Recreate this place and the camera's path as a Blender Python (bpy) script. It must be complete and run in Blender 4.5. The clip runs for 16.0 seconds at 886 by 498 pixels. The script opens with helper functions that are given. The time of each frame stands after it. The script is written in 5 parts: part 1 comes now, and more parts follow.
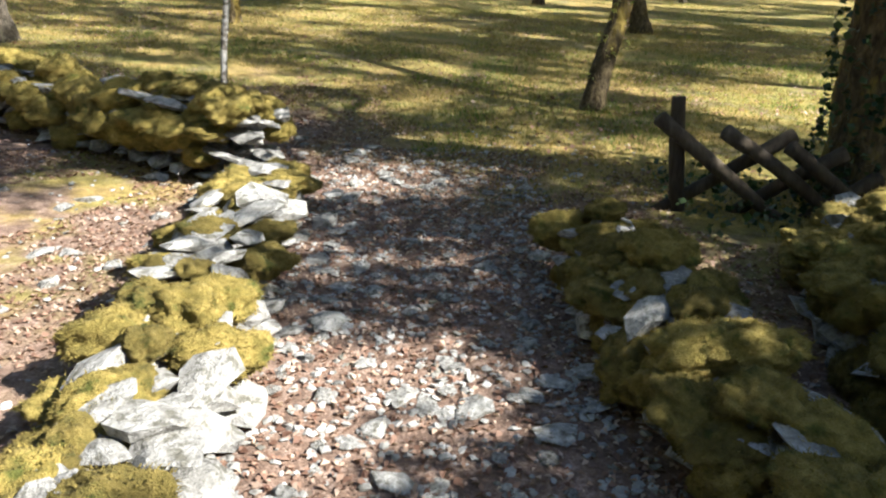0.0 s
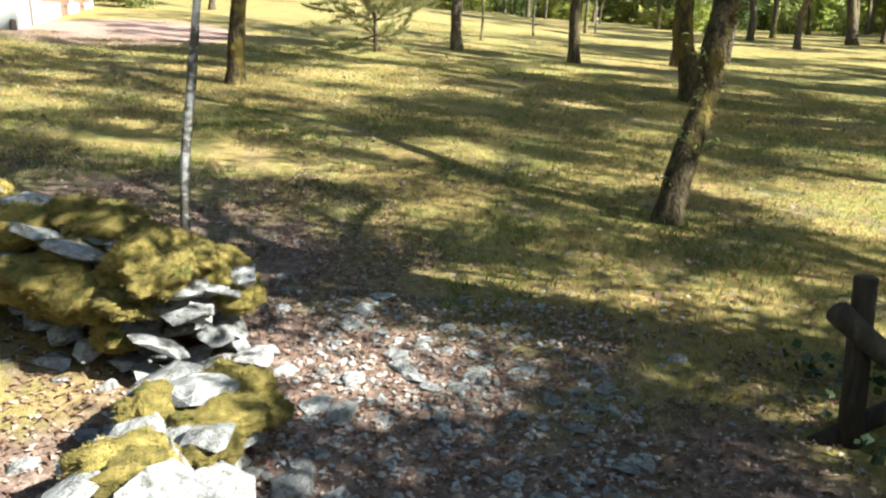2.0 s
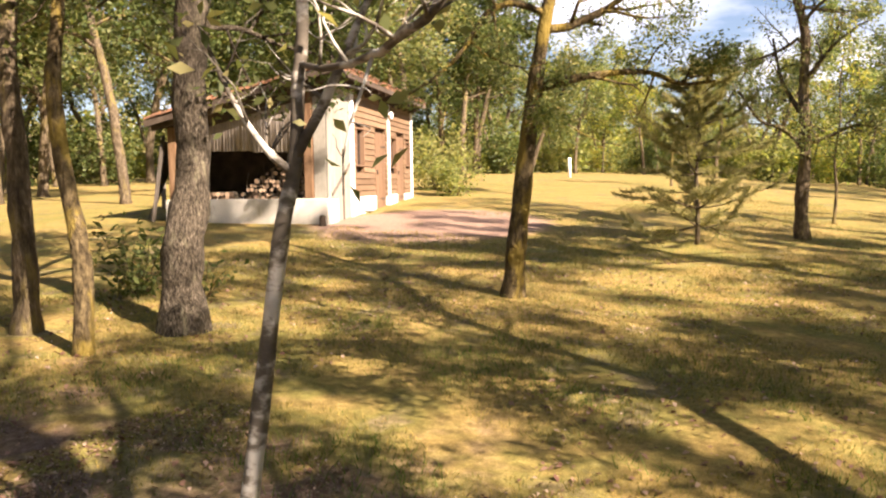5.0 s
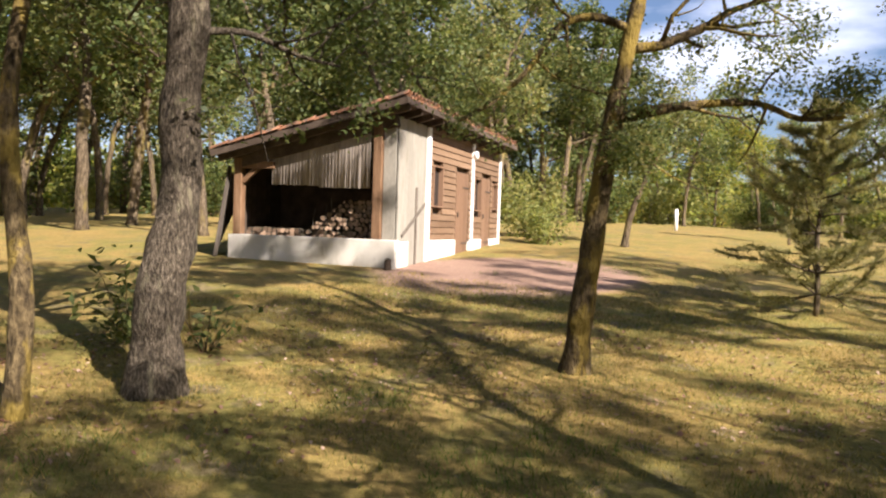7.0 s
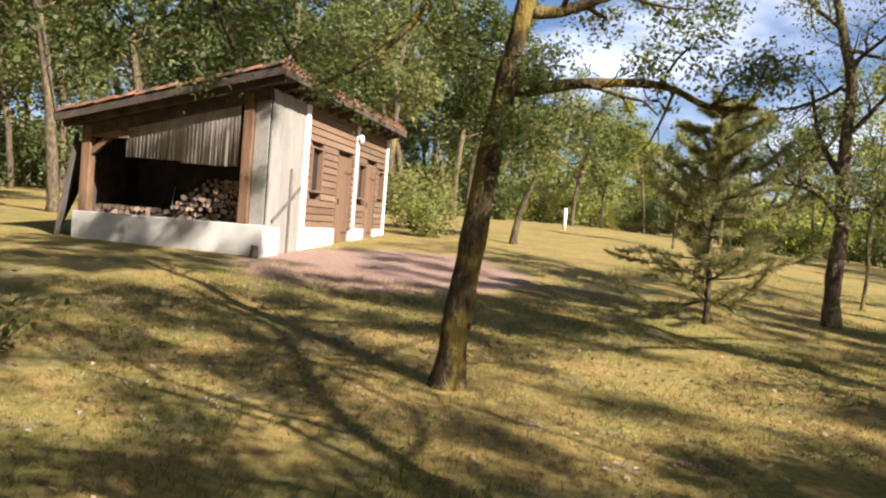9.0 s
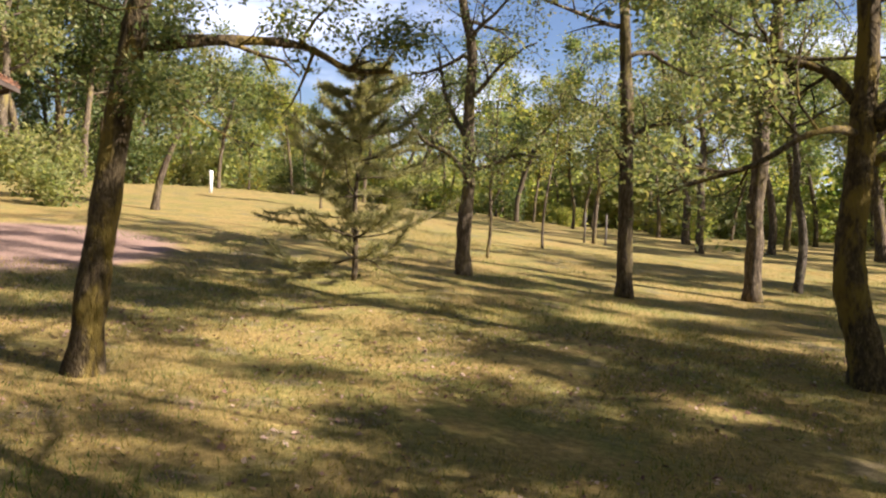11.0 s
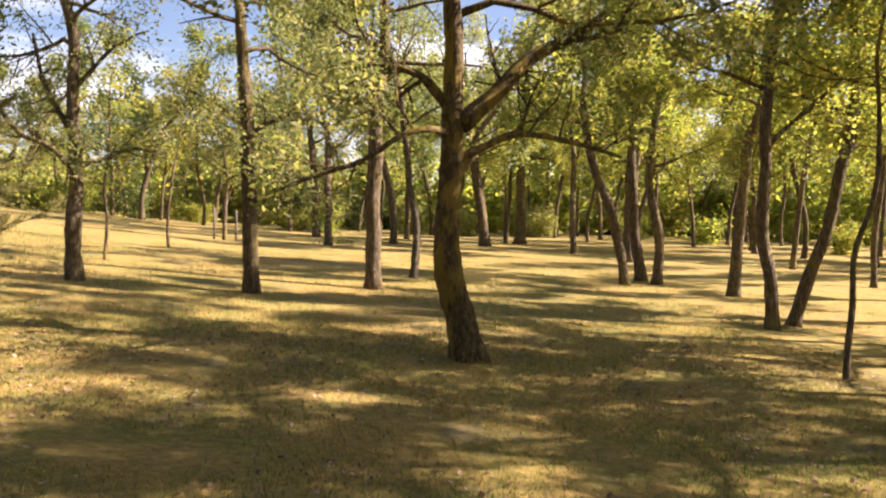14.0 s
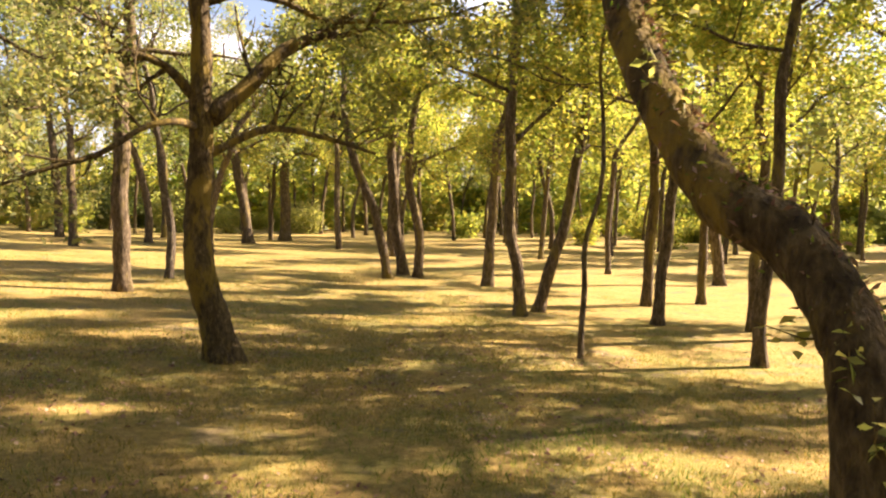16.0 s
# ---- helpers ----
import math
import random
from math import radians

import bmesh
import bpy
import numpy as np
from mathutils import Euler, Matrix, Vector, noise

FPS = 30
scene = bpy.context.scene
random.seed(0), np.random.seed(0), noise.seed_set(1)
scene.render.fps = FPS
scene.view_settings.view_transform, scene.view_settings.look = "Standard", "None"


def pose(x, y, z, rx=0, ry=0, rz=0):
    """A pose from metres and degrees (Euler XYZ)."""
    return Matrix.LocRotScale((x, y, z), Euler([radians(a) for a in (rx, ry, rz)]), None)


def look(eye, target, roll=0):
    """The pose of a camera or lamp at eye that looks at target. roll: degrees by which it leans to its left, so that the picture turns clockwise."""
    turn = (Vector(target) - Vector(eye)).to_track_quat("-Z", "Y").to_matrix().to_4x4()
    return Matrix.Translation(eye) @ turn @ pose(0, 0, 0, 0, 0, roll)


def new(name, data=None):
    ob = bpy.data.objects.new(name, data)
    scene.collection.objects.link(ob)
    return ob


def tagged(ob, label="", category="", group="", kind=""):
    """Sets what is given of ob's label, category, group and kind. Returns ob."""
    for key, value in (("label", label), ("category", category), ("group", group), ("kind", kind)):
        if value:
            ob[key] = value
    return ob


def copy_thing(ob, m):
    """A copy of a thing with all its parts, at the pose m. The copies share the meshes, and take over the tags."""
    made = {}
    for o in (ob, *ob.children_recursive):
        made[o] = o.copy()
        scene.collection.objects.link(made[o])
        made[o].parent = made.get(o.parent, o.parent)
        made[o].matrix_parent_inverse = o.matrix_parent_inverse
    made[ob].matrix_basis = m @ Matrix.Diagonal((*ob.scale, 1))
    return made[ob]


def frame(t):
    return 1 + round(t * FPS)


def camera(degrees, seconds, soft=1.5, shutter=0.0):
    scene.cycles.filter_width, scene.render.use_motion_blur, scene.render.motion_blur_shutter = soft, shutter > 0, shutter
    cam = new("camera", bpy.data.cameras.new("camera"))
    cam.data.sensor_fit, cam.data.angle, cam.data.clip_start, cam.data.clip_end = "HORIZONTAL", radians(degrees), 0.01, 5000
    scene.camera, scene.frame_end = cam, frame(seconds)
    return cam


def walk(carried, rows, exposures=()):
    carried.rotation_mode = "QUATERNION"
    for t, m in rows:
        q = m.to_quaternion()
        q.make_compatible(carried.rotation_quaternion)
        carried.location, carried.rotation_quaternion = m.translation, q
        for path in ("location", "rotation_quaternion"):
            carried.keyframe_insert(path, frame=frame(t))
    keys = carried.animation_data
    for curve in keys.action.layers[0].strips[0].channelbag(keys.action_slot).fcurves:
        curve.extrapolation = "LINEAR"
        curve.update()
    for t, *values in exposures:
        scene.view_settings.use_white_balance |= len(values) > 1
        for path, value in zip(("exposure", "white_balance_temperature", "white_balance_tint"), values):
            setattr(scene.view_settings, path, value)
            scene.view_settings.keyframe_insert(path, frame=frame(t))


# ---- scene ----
cam = camera(57.1, 16.0, 2.2)
METRES, EYE, TILT, LEAN, TURN = 8.2, 1.5, 0.0, 0.0, 0.0
ROWS = [
    (0.0, 0.0, 0.0, 0.0, 0.01, -19.39, -0.03),
    (0.5, -0.0057, 0.0531, 0.0042, -0.19, -19.57, -0.04),
    (1.0, -0.0088, 0.1105, 0.0092, -0.02, -19.11, -0.18),
    (1.5, -0.0085, 0.1706, 0.0155, 0.58, -18.0, -0.62),
    (2.0, -0.0136, 0.2295, 0.0215, 1.66, -16.49, -1.15),
    (2.5, -0.0105, 0.2857, 0.0304, 3.29, -14.52, -0.99),
    (3.0, -0.0122, 0.3421, 0.0402, 7.52, -11.7, -0.53),
    (3.5, -0.0215, 0.3961, 0.0477, 13.58, -8.87, -0.26),
    (4.0, -0.0204, 0.4524, 0.05, 17.75, -6.96, 0.09),
    (4.5, -0.0228, 0.5059, 0.0545, 21.35, -5.75, 0.68),
    (7.0, -0.0504, 0.7738, 0.0553, 31.81, -1.7, -1.89),
    (7.5, -0.0661, 0.8214, 0.0525, 33.17, -1.03, -2.3),
    (8.0, -0.0821, 0.8653, 0.0505, 32.66, -0.68, -2.86),
    (8.5, -0.0927, 0.8994, 0.0511, 30.11, -0.75, -3.64),
    (9.0, -0.0975, 0.9199, 0.0508, 24.26, -1.83, -4.49),
    (9.5, -0.1021, 0.9328, 0.0518, 15.49, -2.7, -4.7),
    (10.0, -0.1019, 0.9366, 0.0523, 9.21, -3.21, -3.9),
    (12.5, -0.0882, 0.9344, 0.055, -11.84, -3.05, -1.53),
    (13.0, -0.0838, 0.9332, 0.0555, -16.01, -2.92, -1.19),
    (13.5, -0.08, 0.9309, 0.0559, -20.73, -2.75, -1.18),
    (14.0, -0.0765, 0.9287, 0.0557, -25.34, -2.54, -1.33),
    (14.5, -0.0727, 0.9258, 0.0557, -29.58, -2.43, -1.4),
    (15.0, -0.0697, 0.9218, 0.0553, -33.34, -2.39, -1.2),
    (15.5, -0.0656, 0.9189, 0.0553, -37.38, -2.4, -0.96),
    (16.0, -0.0623, 0.9169, 0.0553, -41.54, -2.51, -0.85),
]
EXPOSURES = [(0.0, 2.2, 5200, 10), (2.5, 2.35, 5000, 4), (3.5, 2.1, 5500, 12), (4.2, 2.15, 6600, 24), (7.0, 1.5, 5800, 20), (10.0, 1.45, 5600, 18), (12.5, 1.9, 5900, 27), (14.0, 2.1, 6300, 27), (16.0, 2.4, 7000, 27)]
walk(cam, [(t, pose(0, 0, EYE, TILT, LEAN, TURN) @ pose(METRES * x, METRES * y, METRES * z, 90 + pitch, roll, yaw)) for t, x, y, z, yaw, pitch, roll in ROWS], EXPOSURES)

# ---- light: low warm sun from the east side, blue sky with thin white cloud ----
SUN_FROM = Vector((0.75, -0.25, 0.63)).normalized()
sun = new("sun", bpy.data.lights.new("sun", "SUN"))
sun.data.energy, sun.data.angle, sun.data.color = 5.0, radians(0.6), (1.0, 0.87, 0.66)
sun.matrix_world = look((0, 0, 30), Vector((0, 0, 30)) - SUN_FROM)

world = bpy.data.worlds.new("sky")
scene.world = world
world.use_nodes = True
wt = world.node_tree
sky = wt.nodes.new("ShaderNodeTexSky")
sky.sky_type, sky.sun_disc = "NISHITA", False
sky.sun_elevation = math.asin(SUN_FROM.z)
sky.sun_rotation = math.atan2(SUN_FROM.x, SUN_FROM.y)
wco = wt.nodes.new("ShaderNodeTexCoord")
wmap = wt.nodes.new("ShaderNodeMapping")
wmap.inputs["Scale"].default_value = (1.6, 1.6, 5.0)
wt.links.new(wco.outputs["Generated"], wmap.inputs["Vector"])
wno = wt.nodes.new("ShaderNodeTexNoise")
wno.inputs["Scale"].default_value, wno.inputs["Detail"].default_value = 2.2, 7.0
wt.links.new(wmap.outputs["Vector"], wno.inputs["Vector"])
wra = wt.nodes.new("ShaderNodeValToRGB")
wra.color_ramp.elements[0].position, wra.color_ramp.elements[1].position = 0.5, 0.72
wt.links.new(wno.outputs["Fac"], wra.inputs["Fac"])
wmx = wt.nodes.new("ShaderNodeMix")
wmx.data_type = "RGBA"
wmx.inputs[7].default_value = (13.5, 13.5, 13.7, 1)
# the clouds bunch towards the horizon all round and leave the zenith clear
wsp = wt.nodes.new("ShaderNodeSeparateXYZ")
wt.links.new(wco.outputs["Generated"], wsp.inputs[0])
wel = wt.nodes.new("ShaderNodeMapRange")
wel.interpolation_type = "SMOOTHSTEP"
for wkey, wval in (("From Min", 0.22), ("From Max", 0.55), ("To Min", 1.0), ("To Max", 0.0)):
    wel.inputs[wkey].default_value = wval
wt.links.new(wsp.outputs["Z"], wel.inputs["Value"])
wfa = wt.nodes.new("ShaderNodeMath")
wfa.operation = "MULTIPLY"
wt.links.new(wra.outputs["Color"], wfa.inputs[0])
wt.links.new(wel.outputs["Result"], wfa.inputs[1])
wt.links.new(wfa.outputs[0], wmx.inputs[0])
wt.links.new(sky.outputs["Color"], wmx.inputs[6])
wt.links.new(wmx.outputs[2], wt.nodes["Background"].inputs["Color"])
wt.nodes["Background"].inputs["Strength"].default_value = 0.042


# ---- materials ----
def blank(name, rough=0.9):
    m = bpy.data.materials.new(name)
    m.use_nodes = True
    b = m.node_tree.nodes["Principled BSDF"]
    b.inputs["Roughness"].default_value = rough
    b.inputs["Specular IOR Level"].default_value = 0.25
    return m, m.node_tree, b


def noise_node(t, vec, scale, detail=5.0, rough=0.55):
    n = t.nodes.new("ShaderNodeTexNoise")
    n.inputs["Scale"].default_value, n.inputs["Detail"].default_value, n.inputs["Roughness"].default_value = scale, detail, rough
    t.links.new(vec, n.inputs["Vector"])
    return n.outputs["Fac"]


def ramp_node(t, fac, stops):
    r = t.nodes.new("ShaderNodeValToRGB")
    e = r.color_ramp.elements
    while len(e) < len(stops):
        e.new(0.5)
    for k, (p, c) in zip(e, stops):
        k.position = p
        k.color = (*c, 1) if len(c) == 3 else (c[0], c[0], c[0], 1)
    t.links.new(fac, r.inputs["Fac"])
    return r.outputs["Color"]


def mix_node(t, fac, a, b, how="MIX"):
    n = t.nodes.new("ShaderNodeMix")
    n.data_type, n.blend_type = "RGBA", how
    for s, v in ((n.inputs[0], fac), (n.inputs[6], a), (n.inputs[7], b)):
        if isinstance(v, (int, float)):
            s.default_value = v
        elif isinstance(v, tuple):
            s.default_value = (*v, 1)
        else:
            t.links.new(v, s)
    return n.outputs[2]


def math_node(t, how, a, b=0.0, c=0.0):
    n = t.nodes.new("ShaderNodeMath")
    n.operation = how
    for s, v in zip(n.inputs, (a, b, c)):
        if isinstance(v, (int, float)):
            s.default_value = v
        else:
            t.links.new(v, s)
    return n.outputs[0]


def step_node(t, v, lo, hi):
    n = t.nodes.new("ShaderNodeMapRange")
    n.interpolation_type = "SMOOTHSTEP"
    n.inputs["From Min"].default_value, n.inputs["From Max"].default_value = lo, hi
    t.links.new(v, n.inputs["Value"])
    return n.outputs["Result"]


def bump_node(t, b, height, strength, distance):
    n = t.nodes.new("ShaderNodeBump")
    n.inputs["Strength"].default_value, n.inputs["Distance"].default_value = strength, distance
    t.links.new(height, n.inputs["Height"])
    t.links.new(n.outputs["Normal"], b.inputs["Normal"])


def coords(t, kind="Object", scale=(1, 1, 1)):
    c = t.nodes.new("ShaderNodeTexCoord")
    m = t.nodes.new("ShaderNodeMapping")
    m.inputs["Scale"].default_value = scale
    t.links.new(c.outputs[kind], m.inputs["Vector"])
    return m.outputs["Vector"]


def surface(name, stops, scale, rough=0.9, grain=40.0, bump=0.4, depth=0.01, stretch=(1, 1, 1), vary=0.25, spots=None):
    """Two-scale noise colour, with a tone of its own for each object, fine relief, and patches of a second colour."""
    m, t, b = blank(name, rough)
    v = coords(t, "Object", stretch)
    info = t.nodes.new("ShaderNodeObjectInfo")
    off = t.nodes.new("ShaderNodeVectorMath")
    off.operation = "ADD"
    t.links.new(v, off.inputs[0])
    sc = t.nodes.new("ShaderNodeVectorMath")
    sc.operation = "SCALE"
    sc.inputs[0].default_value = (17, 31, 23)
    t.links.new(info.outputs["Random"], sc.inputs["Scale"])
    t.links.new(sc.outputs[0], off.inputs[1])
    v = off.outputs[0]
    big, fine = noise_node(t, v, scale), noise_node(t, v, grain, 6)
    f = math_node(t, "ADD", math_node(t, "MULTIPLY", big, 0.65), math_node(t, "MULTIPLY", fine, 0.35))
    c = ramp_node(t, f, stops)
    if spots:
        colour, s_scale, lo, hi = spots
        c = mix_node(t, step_node(t, noise_node(t, v, s_scale, 7, 0.65), lo, hi), c, colour)
    tone = math_node(t, "MULTIPLY_ADD", info.outputs["Random"], vary, 1 - vary / 2)
    g = t.nodes.new("ShaderNodeCombineColor")
    for k in range(3):
        t.links.new(tone, g.inputs[k])
    c = mix_node(t, 1.0, c, g.outputs[0], "MULTIPLY")
    t.links.new(c, b.inputs["Base Color"])
    bump_node(t, b, f, bump, depth)
    return m


def leafy(name, stops, through_light=0.45, rough=0.55):
    """Thin leaves: each leaf has its own tone; some light comes through."""
    m, t, b = blank(name, rough)
    geo = t.nodes.new("ShaderNodeNewGeometry")
    c = ramp_node(t, geo.outputs["Random Per Island"], stops)
    info = t.nodes.new("ShaderNodeObjectInfo")
    hsv = t.nodes.new("ShaderNodeHueSaturation")
    t.links.new(math_node(t, "MULTIPLY_ADD", info.outputs["Random"], 0.03, 0.485), hsv.inputs["Hue"])
    t.links.new(c, hsv.inputs["Color"])
    c = hsv.outputs["Color"]
    t.links.new(c, b.inputs["Base Color"])
    if through_light:
        tr = t.nodes.new("ShaderNodeBsdfTranslucent")
        t.links.new(mix_node(t, 1.0, c, (1.75, 1.8, 1.05), "MULTIPLY"), tr.inputs["Color"])
        ms = t.nodes.new("ShaderNodeMixShader")
        ms.inputs[0].default_value = through_light
        t.links.new(b.outputs[0], ms.inputs[1])
        t.links.new(tr.outputs[0], ms.inputs[2])
        t.links.new(ms.outputs[0], t.nodes["Material Output"].inputs["Surface"])
    return m


BARK = surface("oak_bark", [(0.32, (0.022, 0.016, 0.01)), (0.5, (0.10, 0.075, 0.046)), (0.68, (0.235, 0.185, 0.12))], 20, 0.95, 60, 1.0, 0.06, (1, 1, 0.3), 0.3, ((0.19, 0.15, 0.045), 3.0, 0.5, 0.66))
BARK_MOSSY = surface("mossy_bark", [(0.32, (0.02, 0.014, 0.008)), (0.5, (0.085, 0.062, 0.03)), (0.68, (0.20, 0.15, 0.075))], 20, 0.95, 55, 1.0, 0.07, (1, 1, 0.42), 0.2, ((0.22, 0.16, 0.035), 4.0, 0.48, 0.6))
BARK_PALE = surface("lichen_bark", [(0.34, (0.018, 0.014, 0.01)), (0.5, (0.085, 0.068, 0.048)), (0.66, (0.23, 0.19, 0.14))], 52, 0.95, 120, 1.0, 0.06, (1, 1, 0.34), 0.3, ((0.21, 0.185, 0.12), 9.0, 0.55, 0.68))
BIRCH = surface("blotched_birch_bark", [(0.3, (0.03, 0.025, 0.02)), (0.5, (0.13, 0.11, 0.085)), (0.56, (0.45, 0.42, 0.37)), (0.75, (0.60, 0.58, 0.53))], 6, 0.8, 30, 0.5, 0.01, (0.6, 0.6, 1.0), 0.1)
LIMESTONE = surface("limestone", [(0.3, (0.11, 0.10, 0.088)), (0.5, (0.27, 0.255, 0.23)), (0.7, (0.45, 0.43, 0.395))], 6, 0.9, 30, 1.0, 0.025, vary=0.55, spots=((0.12, 0.11, 0.085), 5.0, 0.5, 0.64))
MOSS = surface("golden_moss", [(0.3, (0.085, 0.075, 0.015)), (0.5, (0.25, 0.19, 0.042)), (0.7, (0.44, 0.325, 0.09))], 5, 1.0, 60, 1.0, 0.06, vary=0.6, spots=((0.085, 0.09, 0.014), 2.6, 0.54, 0.68))
WOOD_GREY = surface("weathered_wood", [(0.3, (0.05, 0.042, 0.033)), (0.5, (0.13, 0.11, 0.09)), (0.72, (0.24, 0.21, 0.17))], 5, 0.9, 40, 0.6, 0.01, (1, 1, 0.15), 0.25)
WOOD_POST = surface("oak_post_wood", [(0.3, (0.09, 0.047, 0.024)), (0.5, (0.18, 0.105, 0.056)), (0.72, (0.28, 0.18, 0.105))], 5, 0.85, 40, 0.5, 0.006, (1, 1, 0.15), 0.2)
WOOD_SIDING = surface("brown_siding_wood", [(0.3, (0.115, 0.068, 0.038)), (0.5, (0.185, 0.118, 0.07)), (0.72, (0.26, 0.175, 0.11))], 3, 0.8, 40, 0.4, 0.004, (1, 0.12, 1), 0.3)
WOOD_DOOR = surface("brown_door_wood", [(0.3, (0.13, 0.075, 0.045)), (0.5, (0.19, 0.115, 0.07)), (0.72, (0.24, 0.155, 0.10))], 3, 0.7, 40, 0.3, 0.003, (1, 1, 0.15), 0.2)
PLASTER = surface("pale_plaster", [(0.3, (0.40, 0.37, 0.31)), (0.5, (0.56, 0.53, 0.47)), (0.72, (0.66, 0.635, 0.58))], 1.8, 0.95, 60, 0.5, 0.01, (1, 1, 0.5), 0.05, ((0.36, 0.33, 0.27), 2.5, 0.54, 0.7))
WHITE = surface("white_lime_paint", [(0.3, (0.74, 0.73, 0.70)), (0.5, (0.81, 0.80, 0.78)), (0.72, (0.84, 0.84, 0.82))], 2, 0.9, 60, 0.3, 0.004, vary=0.05)
SHEETING = surface("grey_fibre_sheet", [(0.3, (0.13, 0.105, 0.085)), (0.5, (0.25, 0.215, 0.18)), (0.72, (0.38, 0.335, 0.29))], 3, 0.9, 30, 0.4, 0.004, (1.5, 1.5, 0.25), 0.3)
PANEL = surface("pale_weathered_panel", [(0.3, (0.20, 0.19, 0.155)), (0.5, (0.30, 0.28, 0.235)), (0.72, (0.39, 0.37, 0.315))], 2.5, 0.9, 50, 0.3, 0.003, (1, 1, 0.3), 0.08, ((0.24, 0.22, 0.17), 3.0, 0.55, 0.7))
TILE = surface("red_clay_tile", [(0.3, (0.20, 0.09, 0.05)), (0.5, (0.34, 0.165, 0.09)), (0.72, (0.46, 0.26, 0.15))], 3, 0.9, 40, 0.5, 0.006, vary=0.5, spots=((0.12, 0.09, 0.065), 5.0, 0.46, 0.62))
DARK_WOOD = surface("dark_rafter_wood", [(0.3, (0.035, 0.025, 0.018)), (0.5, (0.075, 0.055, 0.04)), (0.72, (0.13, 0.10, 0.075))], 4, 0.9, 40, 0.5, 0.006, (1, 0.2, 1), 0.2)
LOG_BARK = surface("oak_bark", [(0.32, (0.018, 0.014, 0.01)), (0.5, (0.075, 0.06, 0.043)), (0.68, (0.18, 0.15, 0.11))], 20, 0.95, 60, 1.0, 0.05, (1, 1, 0.22), 0.3, ((0.14, 0.125, 0.045), 3.0, 0.53, 0.68))
LOG_END = surface("cut_wood", [(0.3, (0.15, 0.10, 0.065)), (0.5, (0.26, 0.18, 0.12)), (0.72, (0.36, 0.26, 0.18))], 12, 0.9, 60, 0.3, 0.003, vary=0.6)
GLASS_DARK, _t, _b = blank("window_glass", 0.08)
_b.inputs["Base Color"].default_value = (0.02, 0.022, 0.024, 1)
_b.inputs["Specular IOR Level"].default_value = 0.5

OAK_LEAF = leafy("oak_leaves", [(0.0, (0.08, 0.105, 0.04)), (0.4, (0.145, 0.175, 0.065)), (0.75, (0.23, 0.24, 0.09)), (1.0, (0.32, 0.285, 0.115))], 0.45)
# deep green of the shrubs; also the west wood's shade put into leaf colour
OAK_LEAF_DEEP = leafy("deep_green_and_shaded_leaves", [(0.0, (0.045, 0.065, 0.02)), (0.5, (0.09, 0.12, 0.036)), (1.0, (0.17, 0.18, 0.055))], 0.35)
# yellow of the sun shining through the wood's leaves is put into this colour
GOLD_LEAF = leafy("sunlit_gold_leaves", [(0.0, (0.11, 0.15, 0.04)), (0.45, (0.21, 0.235, 0.055)), (0.8, (0.32, 0.30, 0.07)), (1.0, (0.40, 0.32, 0.085))], 0.6)
# pale sprout leaves; in the far bushes the lighter tone stands in for haze
PALE_LEAF = leafy("pale_and_hazy_leaves", [(0.0, (0.15, 0.175, 0.06)), (0.5, (0.24, 0.25, 0.09)), (1.0, (0.36, 0.33, 0.13))], 0.55)
NEEDLE = leafy("pine_needles", [(0.0, (0.14, 0.14, 0.06)), (0.5, (0.24, 0.23, 0.095)), (1.0, (0.37, 0.32, 0.16))], 0.4)
IVY_LEAF = leafy("ivy_leaves", [(0.0, (0.012, 0.025, 0.01)), (0.6, (0.03, 0.05, 0.018)), (1.0, (0.08, 0.10, 0.04))], 0.2, 0.35)
GRASS_BLADE = leafy("grass_blades", [(0.0, (0.08, 0.10, 0.02)), (0.35, (0.15, 0.14, 0.034)), (0.7, (0.28, 0.215, 0.06)), (1.0, (0.42, 0.31, 0.10))], 0.35, 0.7)
GREEN_BLADE = leafy("fresh_grass_blades", [(0.0, (0.04, 0.08, 0.012)), (0.6, (0.10, 0.15, 0.025)), (1.0, (0.22, 0.24, 0.06))], 0.4, 0.6)
LITTER = leafy("dead_oak_leaves", [(0.0, (0.10, 0.05, 0.03)), (0.35, (0.18, 0.105, 0.068)), (0.7, (0.29, 0.19, 0.13)), (1.0, (0.48, 0.37, 0.275))], 0.15, 0.7)


